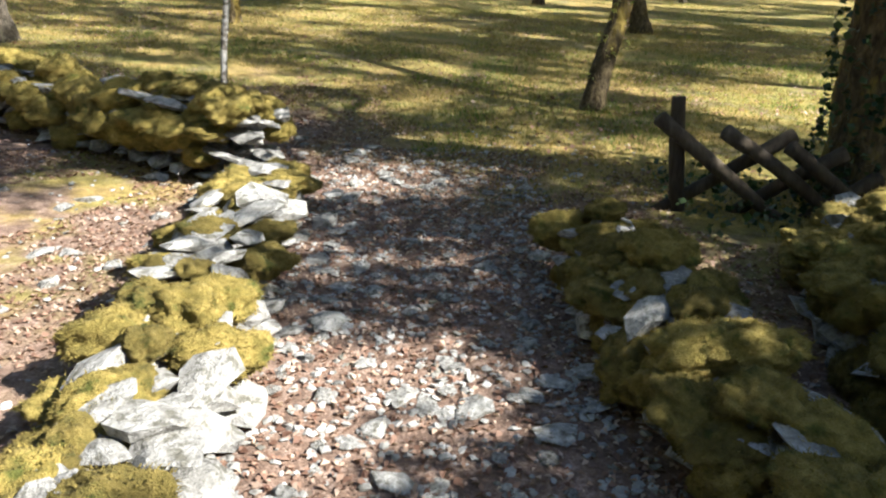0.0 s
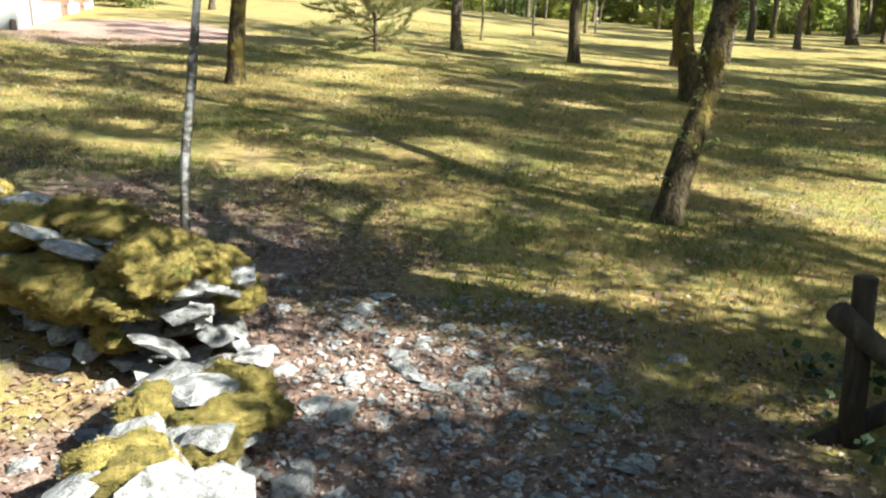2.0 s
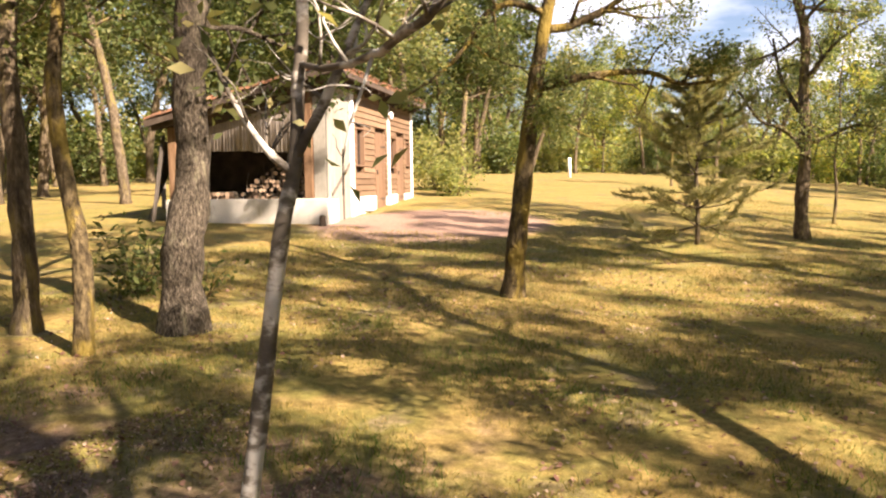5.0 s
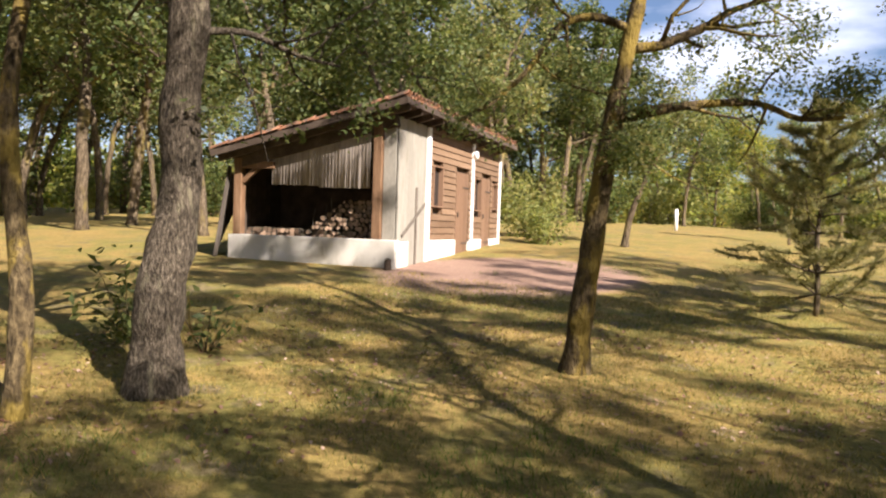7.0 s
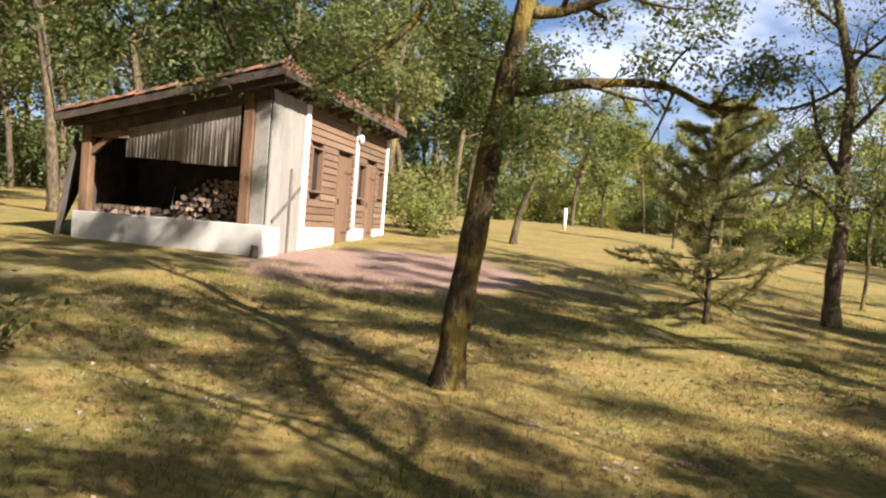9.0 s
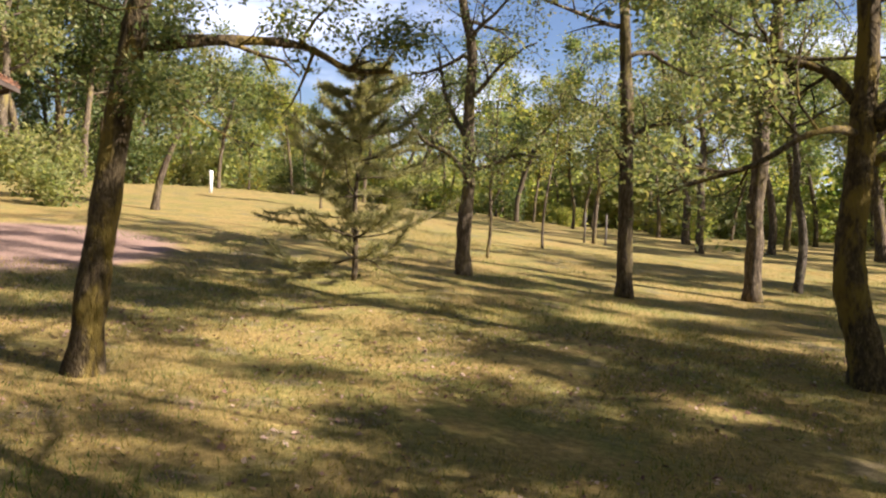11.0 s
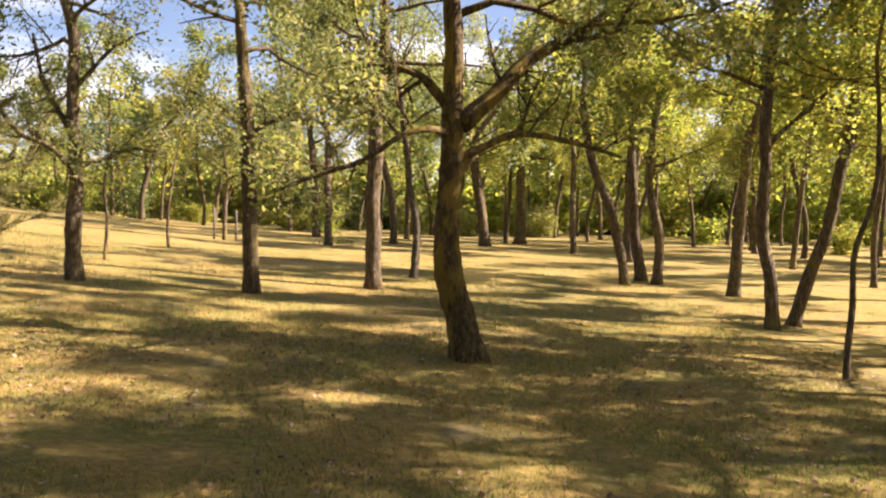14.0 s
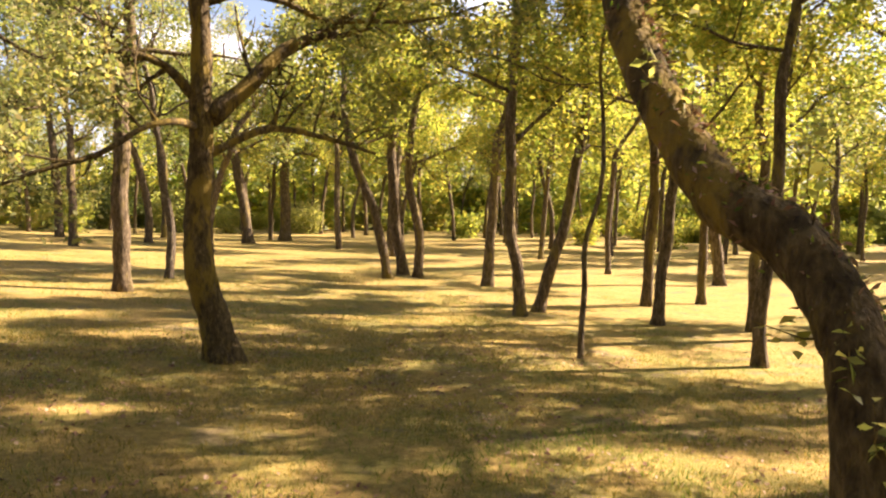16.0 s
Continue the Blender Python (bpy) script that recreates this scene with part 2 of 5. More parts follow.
def ground_material():
    m, t, b = blank("meadow_ground", 1.0)
    geo = t.nodes.new("ShaderNodeNewGeometry")
    p = geo.outputs["Position"]
    sep = t.nodes.new("ShaderNodeSeparateXYZ")
    t.links.new(p, sep.inputs[0])
    big, mid, fine, grit = noise_node(t, p, 0.35, 5), noise_node(t, p, 1.7, 6), noise_node(t, p, 14, 6, 0.65), noise_node(t, p, 75, 4, 0.7)
    f = math_node(t, "ADD", math_node(t, "MULTIPLY", fine, 0.55), math_node(t, "MULTIPLY", grit, 0.45))
    straw = ramp_node(t, f, [(0.32, (0.11, 0.075, 0.024)), (0.5, (0.265, 0.185, 0.056)), (0.68, (0.43, 0.305, 0.105))])
    green = ramp_node(t, f, [(0.32, (0.07, 0.07, 0.016)), (0.5, (0.18, 0.165, 0.038)), (0.68, (0.31, 0.265, 0.07))])
    litter = ramp_node(t, f, [(0.36, (0.085, 0.055, 0.038)), (0.5, (0.17, 0.11, 0.077)), (0.62, (0.32, 0.23, 0.175))])
    gravel = ramp_node(t, f, [(0.32, (0.15, 0.09, 0.062)), (0.5, (0.28, 0.18, 0.13)), (0.68, (0.42, 0.295, 0.225))])
    c = mix_node(t, step_node(t, math_node(t, "ADD", mid, math_node(t, "MULTIPLY", big, 0.6)), 0.66, 0.98), straw, green)
    # bare leaf litter round the old walls, thinning out over the first metres of meadow
    edge = math_node(t, "ADD", math_node(t, "MULTIPLY_ADD", math_node(t, "MAXIMUM", sep.outputs["X"], -1.8), 1.3, sep.outputs["Y"]), math_node(t, "MULTIPLY", math_node(t, "SUBTRACT", mid, 0.5), 6.0))
    bare = math_node(t, "SUBTRACT", 1.0, step_node(t, edge, 4.7, 7.0))
    patch = math_node(t, "MULTIPLY", step_node(t, mid, 0.55, 0.66), 0.55)
    thin = math_node(t, "SUBTRACT", 1.0, step_node(t, sep.outputs["X"], -1.9, -1.1))
    bare = math_node(t, "MULTIPLY", bare, math_node(t, "SUBTRACT", 1.0, math_node(t, "MULTIPLY", thin, step_node(t, noise_node(t, p, 1.3, 5), 0.47, 0.6))))
    c = mix_node(t, math_node(t, "MAXIMUM", bare, patch), c, litter)
    # reddish gravel along the hut's wooden side
    gx = math_node(t, "MULTIPLY", math_node(t, "ADD", sep.outputs["X"], 7.6), 0.42)
    gy = math_node(t, "MULTIPLY", math_node(t, "ADD", sep.outputs["Y"], -20.6), 0.28)
    gd = math_node(t, "ADD", math_node(t, "ADD", math_node(t, "MULTIPLY", gx, gx), math_node(t, "MULTIPLY", gy, gy)), math_node(t, "MULTIPLY", mid, 0.7))
    c = mix_node(t, math_node(t, "SUBTRACT", 1.0, step_node(t, gd, 1.05, 1.5)), c, gravel)
    t.links.new(c, b.inputs["Base Color"])
    bump_node(t, b, f, 0.8, 0.03)
    return m


GROUND = ground_material()


# ---- mesh tools ----
def mesh_from(name, verts, faces, material, smooth=True):
    me = bpy.data.meshes.new(name)
    verts = np.asarray(verts, dtype=np.float32)
    if isinstance(faces, np.ndarray):
        n, k = faces.shape
        me.vertices.add(len(verts))
        me.vertices.foreach_set("co", verts.ravel())
        me.loops.add(n * k)
        me.loops.foreach_set("vertex_index", faces.astype(np.int32).ravel())
        me.polygons.add(n)
        me.polygons.foreach_set("loop_start", np.arange(0, n * k, k, dtype=np.int32))
        me.polygons.foreach_set("loop_total", np.full(n, k, dtype=np.int32))
        me.update(calc_edges=True)
    else:
        me.from_pydata(verts.tolist(), [], faces)
    if smooth:
        me.polygons.foreach_set("use_smooth", np.ones(len(me.polygons), dtype=bool))
    me.materials.append(material)
    return me


def under(name, me, parent, label="", m=None):
    ob = new(name, me)
    ob.parent = parent
    if m is not None:
        ob.matrix_basis = m
    return tagged(ob, label) if label else ob


def part(name, bm, material, parent, label="", m=None, smooth=False):
    me = bpy.data.meshes.new(name)
    bm.to_mesh(me)
    bm.free()
    me.materials.append(material)
    if smooth:
        me.polygons.foreach_set("use_smooth", np.ones(len(me.polygons), dtype=bool))
    return under(name, me, parent, label, m)


def thing(name, m, label, category, group="", kind=""):
    ob = new(name)
    ob.empty_display_size = 0.2
    ob.matrix_basis = m
    return tagged(ob, label, category, group, kind)


def box_bm(x0, y0, z0, x1, y1, z1, bevel=0.006):
    bm = bmesh.new()
    bmesh.ops.create_cube(bm, size=1.0, matrix=Matrix.LocRotScale(((x0 + x1) / 2, (y0 + y1) / 2, (z0 + z1) / 2), None, (x1 - x0, y1 - y0, z1 - z0)))
    if bevel:
        bmesh.ops.bevel(bm, geom=bm.edges[:], offset=bevel, segments=1, affect="EDGES")
    return bm


def smooth_line(pts, n=4):
    """Catmull-Rom through the points (rows of any width)."""
    p = np.asarray(pts, dtype=float)
    p = np.vstack([2 * p[0] - p[1], p, 2 * p[-1] - p[-2]])
    out = []
    for i in range(1, len(p) - 2):
        for k in range(n):
            u = k / n
            a, b, c, d = p[i - 1], p[i], p[i + 1], p[i + 2]
            out.append(0.5 * (2 * b + (c - a) * u + (2 * a - 5 * b + 4 * c - d) * u * u + (3 * b - a - 3 * c + d) * u ** 3))
    out.append(p[-2])
    return np.array(out)


def tube(pts, radii, seg=8, rough=0.0, rng=None, store=None):
    """A closed tube with uneven rings; verts and faces, added to store if given."""
    pts = np.asarray(pts, dtype=float)
    verts, faces = store if store is not None else ([], [])
    base = len(verts)
    n = len(pts)
    side = None
    ang = np.arange(seg) * 2 * math.pi / seg
    for i in range(n):
        d = pts[min(i + 1, n - 1)] - pts[max(i - 1, 0)]
        d = d / (np.linalg.norm(d) + 1e-9)
        if side is None:
            ref = np.array([0, 1.0, 0]) if abs(d[1]) < 0.9 else np.array([1.0, 0, 0])
            side = np.cross(d, ref)
        side = side - d * np.dot(side, d)
        side = side / (np.linalg.norm(side) + 1e-9)
        other = np.cross(d, side)
        r = np.full(seg, radii[i])
        if rough:
            r = r * (1 + rough * rng.standard_normal(seg))
        ring = pts[i] + np.outer(np.cos(ang) * r, side) + np.outer(np.sin(ang) * r, other)
        verts.extend(ring.tolist())
    for i in range(n - 1):
        for k in range(seg):
            a, b = base + i * seg + k, base + i * seg + (k + 1) % seg
            faces.append((a, b, b + seg, a + seg))
    faces.append(tuple(base + k for k in reversed(range(seg))))
    faces.append(tuple(base + (n - 1) * seg + k for k in range(seg)))
    return verts, faces


def leaves(name, centres, size, material, rng, aspect=0.5, droop=0.3, up=0.6):
    """One folded four-point blade for each centre."""
    c = np.asarray(centres, dtype=float)
    n = len(c)
    along = rng.standard_normal((n, 3))
    along[:, 2] = along[:, 2] * 0.6 - droop
    along /= np.linalg.norm(along, axis=1)[:, None]
    nor = rng.standard_normal((n, 3)) + np.array([0, 0, up])
    side = np.cross(along, nor)
    side /= np.linalg.norm(side, axis=1)[:, None] + 1e-9
    nor = np.cross(side, along)
    s = (size * rng.uniform(0.6, 1.35, n))[:, None]
    v = np.empty((n, 4, 3))
    v[:, 0] = c - along * s * 0.5
    v[:, 1] = c + side * s * aspect * 0.5 + nor * s * 0.12
    v[:, 2] = c + along * s * 0.5
    v[:, 3] = c - side * s * aspect * 0.5 + nor * s * 0.12
    return mesh_from(name, v.reshape(-1, 3), np.arange(4 * n).reshape(n, 4), material, False)


# ---- terrain: rises gently to the hut and the far meadow, falls to the wood ----
def height(x, y):
    u, v = 12 * math.tanh(x / 12), 35 * math.tanh(y / 35)
    z = 0.086 - 0.03587 * u + 0.00824 * v + 0.00035 * u * u - 0.0016 * u * v + 0.00104 * v * v
    z += 0.035 * noise.noise((x * 0.45, y * 0.45, 0.3)) + 0.012 * noise.noise((x * 1.9, y * 1.9, 4.0))
    return z


def axis(lo, hi, centre, near, grow):
    out, s, p = [centre], near, centre
    while p < hi:
        p += s
        s *= grow
        out.append(p)
    s, p = near, centre
    while p > lo:
        p -= s
        s *= grow
        out.insert(0, p)
    return out


gx, gy = axis(-420, 420, 0.0, 0.11, 1.035), axis(-420, 420, 4.5, 0.11, 1.03)
gverts = np.array([(x, y, height(x, y)) for y in gy for x in gx])
nx, ny = len(gx), len(gy)
ii = np.arange(nx * ny).reshape(ny, nx)
gfaces = np.stack([ii[:-1, :-1], ii[:-1, 1:], ii[1:, 1:], ii[1:, :-1]], -1).reshape(-1, 4)
ground = new("ground", mesh_from("ground", gverts, gfaces, GROUND))
tagged(ground, "dry mown meadow with dead oak leaves and worn litter", "ground", kind="structure")


# ---- trees ----
def crooked(start, way, length, r0, r1, rng, n=5, wander=0.22, lift=0.0):
    pts, p, d = [np.array(start)], np.array(start, dtype=float), np.array(way, dtype=float)
    for _ in range(n):
        d = d + rng.standard_normal(3) * wander + np.array([0, 0, lift])
        d /= np.linalg.norm(d)
        p = p + d * length / n
        pts.append(p.copy())
    return np.array(pts), np.linspace(r0, r1, n + 1)


def sprout(line, radii, rng, count, length, lo, store, tips, deep=1, droop=0.0):
    """Side branches along a line, and twigs on those; notes where leaves hang."""
    n = len(line)
    for k in range(count):
        q = lo + (1 - lo) * (k + rng.random()) / count
        i = min(int(q * (n - 1)), n - 2)
        p, d = line[i], line[i + 1] - line[i]
        d = d / (np.linalg.norm(d) + 1e-9)
        w = np.cross(d, rng.standard_normal(3))
        w = w / (np.linalg.norm(w) + 1e-9) + 0.55 * d + np.array([0, 0, 0.15 - droop])
        w /= np.linalg.norm(w)
        l = length * rng.uniform(0.6, 1.25) * (1.15 - 0.5 * q)
        r = min(radii[i] * 0.55, 0.012 + 0.018 * l)
        pts, rr = crooked(p, w, l, r, r * 0.3, rng, 4, 0.26, 0.04 - droop * 0.3)
        tube(pts, rr, 5 if deep else 4, store=store)
        if deep:
            sprout(pts, rr, rng, 4, l * 0.5, 0.25, store, tips, deep - 1, droop)
            tips.append(pts[-1])
        else:
            tips.extend(pts[2:])


def oak(name, trunk, r0, top, label, seed, limbs=(), auto=7, crown_from=0.45, spread=2.2, leaf_n=4500, leaf=0.072, bark=BARK, foliage=OAK_LEAF,
        clump=0.16, group="oaks in the meadow", seg=12, category="tree", flare=1.45, taper=0.45, tufts=0.4, limb_share=1.0):
    """A tree: flared trunk along given points and on to its top, given and grown limbs, branches, and a crown of single leaves."""
    rng = np.random.default_rng(seed)
    base = np.array(trunk[0], dtype=float)
    base[2] = height(base[0], base[1])
    pts = [np.array(p, dtype=float) for p in trunk]
    pts[0] = base - np.array([0, 0, 0.12])
    d = pts[-1] - pts[-2]
    d /= np.linalg.norm(d)
    while pts[-1][2] < base[2] + top:
        d = d + rng.standard_normal(3) * 0.16 + np.array([0, 0, 0.18])
        d /= np.linalg.norm(d)
        pts.append(pts[-1] + d * 0.9)
    line = smooth_line(pts, 5) - base
    sway = np.array([[noise.noise((p[2] * 0.9, seed * 1.7, 0.0)), noise.noise((p[2] * 0.9, seed * 1.7, 7.0)), 0] for p in line])
    line = line + sway * np.clip(line[:, 2:3] / 1.5, 0, 1) * (0.1 if len(trunk) < 6 else 0.0)
    h = np.linspace(0, 1, len(line))
    rad = r0 * (1 - (1 - taper * 0.35) * h ** 1.1)
    low = np.clip(1 - (line[:, 2] + 0.1) / (2.4 * r0 + 0.1), 0, 1)
    rad = rad * (1 + (flare - 1) * low ** 1.6) * np.array([1 + 0.13 * noise.noise((p[2] * 2.6, seed * 3.1, 2.0)) for p in line])
    tree = thing(name, pose(*base), label, category, group)
    v, f = tube(line, rad, seg + 2, 0.05, rng)
    under("trunk", mesh_from("trunk", v, f, bark), tree)
    store, tips = ([], []), []
    for lp, lr in limbs:
        ll = smooth_line(lp, 4) - base
        lr2 = np.linspace(lr, lr * 0.35, len(ll)) * (1 + 0.06 * rng.standard_normal(len(ll)))
        lv, lf = tube(ll, lr2, 8, 0.05, rng)
        under("limb", mesh_from("limb", lv, lf, bark), tree)
        sprout(ll, lr2, rng, 7, 0.75 * spread / 2.2, 0.25, store, tips)
        tips.append(ll[-1])
    on_limbs = len(tips)
    n = len(line)
    for k in range(auto):
        q = crown_from + (0.97 - crown_from) * (k + 0.5 * rng.random()) / max(auto - 1, 1)
        i = min(int(q * (n - 1)), n - 2)
        a = 2.4 * k + rng.uniform(-0.5, 0.5)
        w = np.array([math.cos(a), math.sin(a), rng.uniform(0.15, 0.7)])
        l = spread * rng.uniform(0.75, 1.2) * (1.1 - 0.55 * (q - crown_from))
        lp, lr = crooked(line[i], w / np.linalg.norm(w), l, rad[i] * 0.5, 0.012, rng, 7, 0.2, 0.02)
        if seg > 9:
            lv, lf = tube(lp, lr, 7, 0.05, rng)
            under("limb", mesh_from("limb", lv, lf, bark), tree)
        else:
            tube(lp, lr, 5, store=store)
        sprout(lp, lr, rng, 7, l * 0.42, 0.2, store, tips)
    tagged(under("branchwork", mesh_from("branchwork", store[0], store[1], bark), tree), kind="stuff")
    tips = np.array(tips)
    tips = tips[rng.random(len(tips)) < tufts * np.where(np.arange(len(tips)) < on_limbs, limb_share, 1.0)]
    c = tips[rng.integers(0, len(tips), leaf_n)] + np.clip(rng.standard_normal((leaf_n, 3)), -1.6, 1.6) * clump
    tagged(under("crown", leaves("crown", c, leaf, foliage, rng), tree), kind="stuff")
    return tree


def wood_tree(seed, r0, top, crown_from, spread, leaf_n, leaf, foliage, lean=0.06, bark=BARK, auto=8):
    rng = np.random.default_rng(seed + 500)
    a = rng.uniform(0, 6.28)
    x, y = 300.0, 300.0
    z = height(x, y)
    b = rng.standard_normal(4) * 0.12
    pts = [(x, y, z), (x + math.cos(a) * lean * 1.5 + b[0], y + math.sin(a) * lean * 1.5 + b[1], z + 1.6), (x + math.cos(a) * lean * 4 + b[2], y + math.sin(a) * lean * 4 + b[3], z + 3.6)]
    return oak("oak_tree", pts, r0, top, "slender woodland oak with dull green leaves", seed, auto=auto, crown_from=crown_from, spread=spread, leaf_n=leaf_n, leaf=leaf,
               foliage=foliage, clump=0.3, group="oaks of the wood", seg=8, bark=bark)


# trees that stand in the open, as walked past
oak("oak_tree", [(-3.42, 13.66, 0.5), (-3.38, 13.72, 1.21), (-3.33, 13.78, 1.77), (-3.28, 13.84, 2.39), (-3.22, 13.9, 2.95), (-3.14, 13.97, 3.56), (-3.04, 14.06, 4.24)], 0.125, 7.6,
    "slim mossy oak with crooked bare limbs and sparse leaves", 11,
    [([(-3.2, 13.93, 3.03), (-2.68, 14.24, 3.17), (-2.07, 14.63, 3.23), (-1.68, 14.86, 3.09), (-1.31, 15.1, 3.12)], 0.055),
     ([(-3.09, 14.0, 3.71), (-2.85, 14.16, 3.76), (-2.53, 14.37, 3.93), (-2.25, 14.55, 4.13), (-1.83, 14.8, 4.29)], 0.06),
     ([(-3.1, 13.99, 3.9), (-3.43, 13.81, 4.01), (-3.71, 13.63, 3.88), (-3.93, 13.48, 3.48), (-4.2, 13.3, 3.16), (-4.48, 13.13, 2.96)], 0.045),
     ([(-3.23, 13.89, 2.71), (-3.05, 14.01, 2.78), (-2.9, 14.1, 2.8)], 0.03)], auto=12, crown_from=0.72, spread=3.0, leaf_n=62000, leaf=0.05, clump=0.11, tufts=0.34, limb_share=0.6, bark=BARK_MOSSY)
oak("oak_tree", [(3.8, 16.1, 0.25), (3.7, 16.2, 0.72), (3.56, 16.26, 1.25), (3.54, 16.3, 1.78), (3.6, 16.32, 2.44), (3.6, 16.36, 3.11), (3.63, 16.39, 3.77), (3.6, 16.43, 4.43)], 0.19, 8.0,
    "dark leaning oak with wide spreading limbs", 12,
    [([(3.7, 16.33, 3.01), (4.12, 16.28, 3.38), (4.57, 16.21, 3.86), (5.08, 16.12, 4.14), (5.53, 16.04, 4.48)], 0.125),
     ([(3.7, 16.3, 2.6), (4.26, 16.22, 2.89), (4.64, 16.14, 2.93), (5.23, 16.01, 2.83), (5.75, 15.9, 2.7)], 0.055),
     ([(3.57, 16.4, 3.2), (3.27, 16.46, 3.53), (2.94, 16.54, 3.65), (2.55, 16.62, 3.67)], 0.07),
     ([(3.55, 16.35, 2.9), (3.0, 15.7, 2.86), (2.63, 15.6, 2.75), (2.23, 15.63, 2.48), (1.71, 15.73, 2.29), (1.42, 15.79, 2.16)], 0.045)], auto=11, crown_from=0.56, spread=4.4, leaf=0.08, leaf_n=58000, tufts=0.55, clump=0.16, bark=BARK_MOSSY, limb_share=0.3)
oak("oak_tree", [(-5.62, 10.55, 0.57), (-5.64, 10.6, 1.16), (-5.6, 10.66, 1.88), (-5.58, 10.7, 2.69), (-5.57, 10.75, 3.67)], 0.2, 8.5,
    "stout grey oak with deeply furrowed bark", 13,
    [([(-5.58, 10.75, 4.1), (-5.5, 11.6, 4.3), (-5.4, 12.3, 4.05), (-5.5, 12.8, 3.8), (-5.6, 13.4, 3.3)], 0.055), ([(-5.58, 10.74, 3.4), (-5.3, 11.1, 3.45), (-5.0, 11.4, 3.3), (-4.8, 11.7, 3.25)], 0.035),
     ([(-5.58, 10.75, 4.3), (-6.0, 11.9, 4.7), (-6.3, 13.0, 4.75), (-6.4, 14.1, 4.5), (-6.5, 15.0, 4.1), (-6.55, 15.7, 3.7)], 0.06),
     ([(-5.58, 10.75, 4.5), (-6.6, 11.8, 5.1), (-7.6, 12.8, 5.3), (-8.5, 13.8, 5.2), (-9.2, 14.6, 4.9)], 0.065),
     ([(-5.58, 10.75, 3.9), (-6.5, 11.2, 4.2), (-7.5, 11.9, 4.3), (-8.5, 12.4, 4.2)], 0.05)], auto=11, crown_from=0.4, spread=3.6, leaf_n=26000, tufts=0.3, clump=0.16, bark=BARK_PALE, foliage=OAK_LEAF_DEEP)
oak("oak_tree", [(1.42, 7.9, 0.15), (1.56, 8.08, 0.55), (1.72, 8.27, 0.98), (1.77, 8.35, 1.21), (1.8, 8.39, 1.47), (1.86, 8.47, 1.66), (1.91, 8.66, 1.88), (1.92, 8.9, 2.02), (1.96, 9.09, 2.23), (2.02, 9.28, 2.49), (2.11, 9.45, 2.78)], 0.105, 8.2,
    "leaning mossy oak with a bowed trunk and few sprouts", 14,
    # both limbs hang above the view, added to shade the near meadow
    [([(2.2, 9.6, 3.05), (2.5, 9.2, 3.8), (2.7, 8.8, 4.3), (2.9, 8.4, 4.7)], 0.06), ([(2.2, 9.65, 3.15), (1.6, 9.2, 4.0), (1.0, 8.8, 4.6), (0.5, 8.2, 5.0)], 0.05)], tufts=0.31, clump=0.15, auto=15, crown_from=0.62, spread=4.4, leaf_n=44000, bark=BARK_MOSSY, taper=1.4)
oak("oak_tree", [(-0.35, 22.55, 0.69), (-0.41, 22.6, 1.51), (-0.32, 22.63, 2.33), (-0.37, 22.68, 3.15), (-0.35, 22.75, 4.39)], 0.14, 7.5, "upright meadow oak with fine airy branches", 15, limbs=[
    ([(-0.36, 22.66, 2.5), (-0.75, 22.5, 2.9), (-1.2, 22.4, 3.1), (-1.6, 22.3, 3.7)], 0.055), ([(-0.34, 22.66, 2.6), (0.1, 22.7, 2.75), (0.55, 22.8, 2.95), (0.95, 22.8, 2.9)], 0.05), ([(-0.36, 22.68, 3.1), (-0.8, 22.9, 3.9), (-1.0, 23.0, 4.8)], 0.06),
    ([(-0.35, 22.7, 2.7), (-0.2, 22.2, 2.9), (0.0, 21.8, 2.8)], 0.04)], auto=12, crown_from=0.4, spread=2.0, leaf_n=8000, tufts=0.6)
oak("oak_tree", [(2.45, 21.9, 0.6), (2.45, 21.95, 1.57), (2.37, 22.05, 3.07), (2.3, 22.1, 4.47)], 0.145, 8.5, "tall straight meadow oak with airy branches", 16,
    [([(2.36, 22.08, 3.2), (2.8, 22.0, 3.5), (3.3, 21.9, 3.55), (3.8, 21.9, 3.8)], 0.045), ([(2.36, 22.06, 3.3), (1.9, 22.0, 3.7), (1.4, 21.9, 3.9)], 0.045), ([(2.3, 22.1, 2.9), (2.0, 21.6, 3.1), (1.5, 21.3, 3.0)], 0.03)], auto=11, crown_from=0.35, spread=2.3, leaf_n=10000)
oak("oak_tree", [(5.3, 23.4, 0.4), (5.3, 23.5, 1.84), (5.34, 23.6, 3.94)], 0.17, 8.5, "straight dark meadow oak", 17, auto=9, crown_from=0.38, spread=2.6, leaf_n=12000)
oak("oak_tree", [(7.34, 26.1, 0.33), (7.45, 26.14, 1.29), (7.32, 26.23, 2.53), (7.16, 26.34, 3.9)], 0.11, 7.0, "thin wavering oak in the meadow", 18, auto=8, crown_from=0.45, spread=2.0, leaf_n=6000, bark=BARK_PALE)
oak("oak_tree", [(-5.8, 9.53, 0.53), (-5.83, 9.6, 1.32), (-5.98, 9.62, 2.07), (-6.08, 9.67, 2.86), (-6.11, 9.72, 3.45)], 0.085, 6.5, "thin leaning oak beside a shrub", 19, auto=6, crown_from=0.5, spread=1.8, leaf_n=5000, foliage=OAK_LEAF_DEEP, bark=BARK_MOSSY)
oak("oak_tree", [(-6.9, 9.86, 0.59), (-6.93, 9.93, 1.32), (-7.05, 9.96, 2.03), (-7.15, 10.02, 2.95)], 0.12, 7.0, "dark leaning oak at the wood's edge", 20, auto=7, crown_from=0.45, spread=2.2, leaf_n=7000, foliage=OAK_LEAF_DEEP)
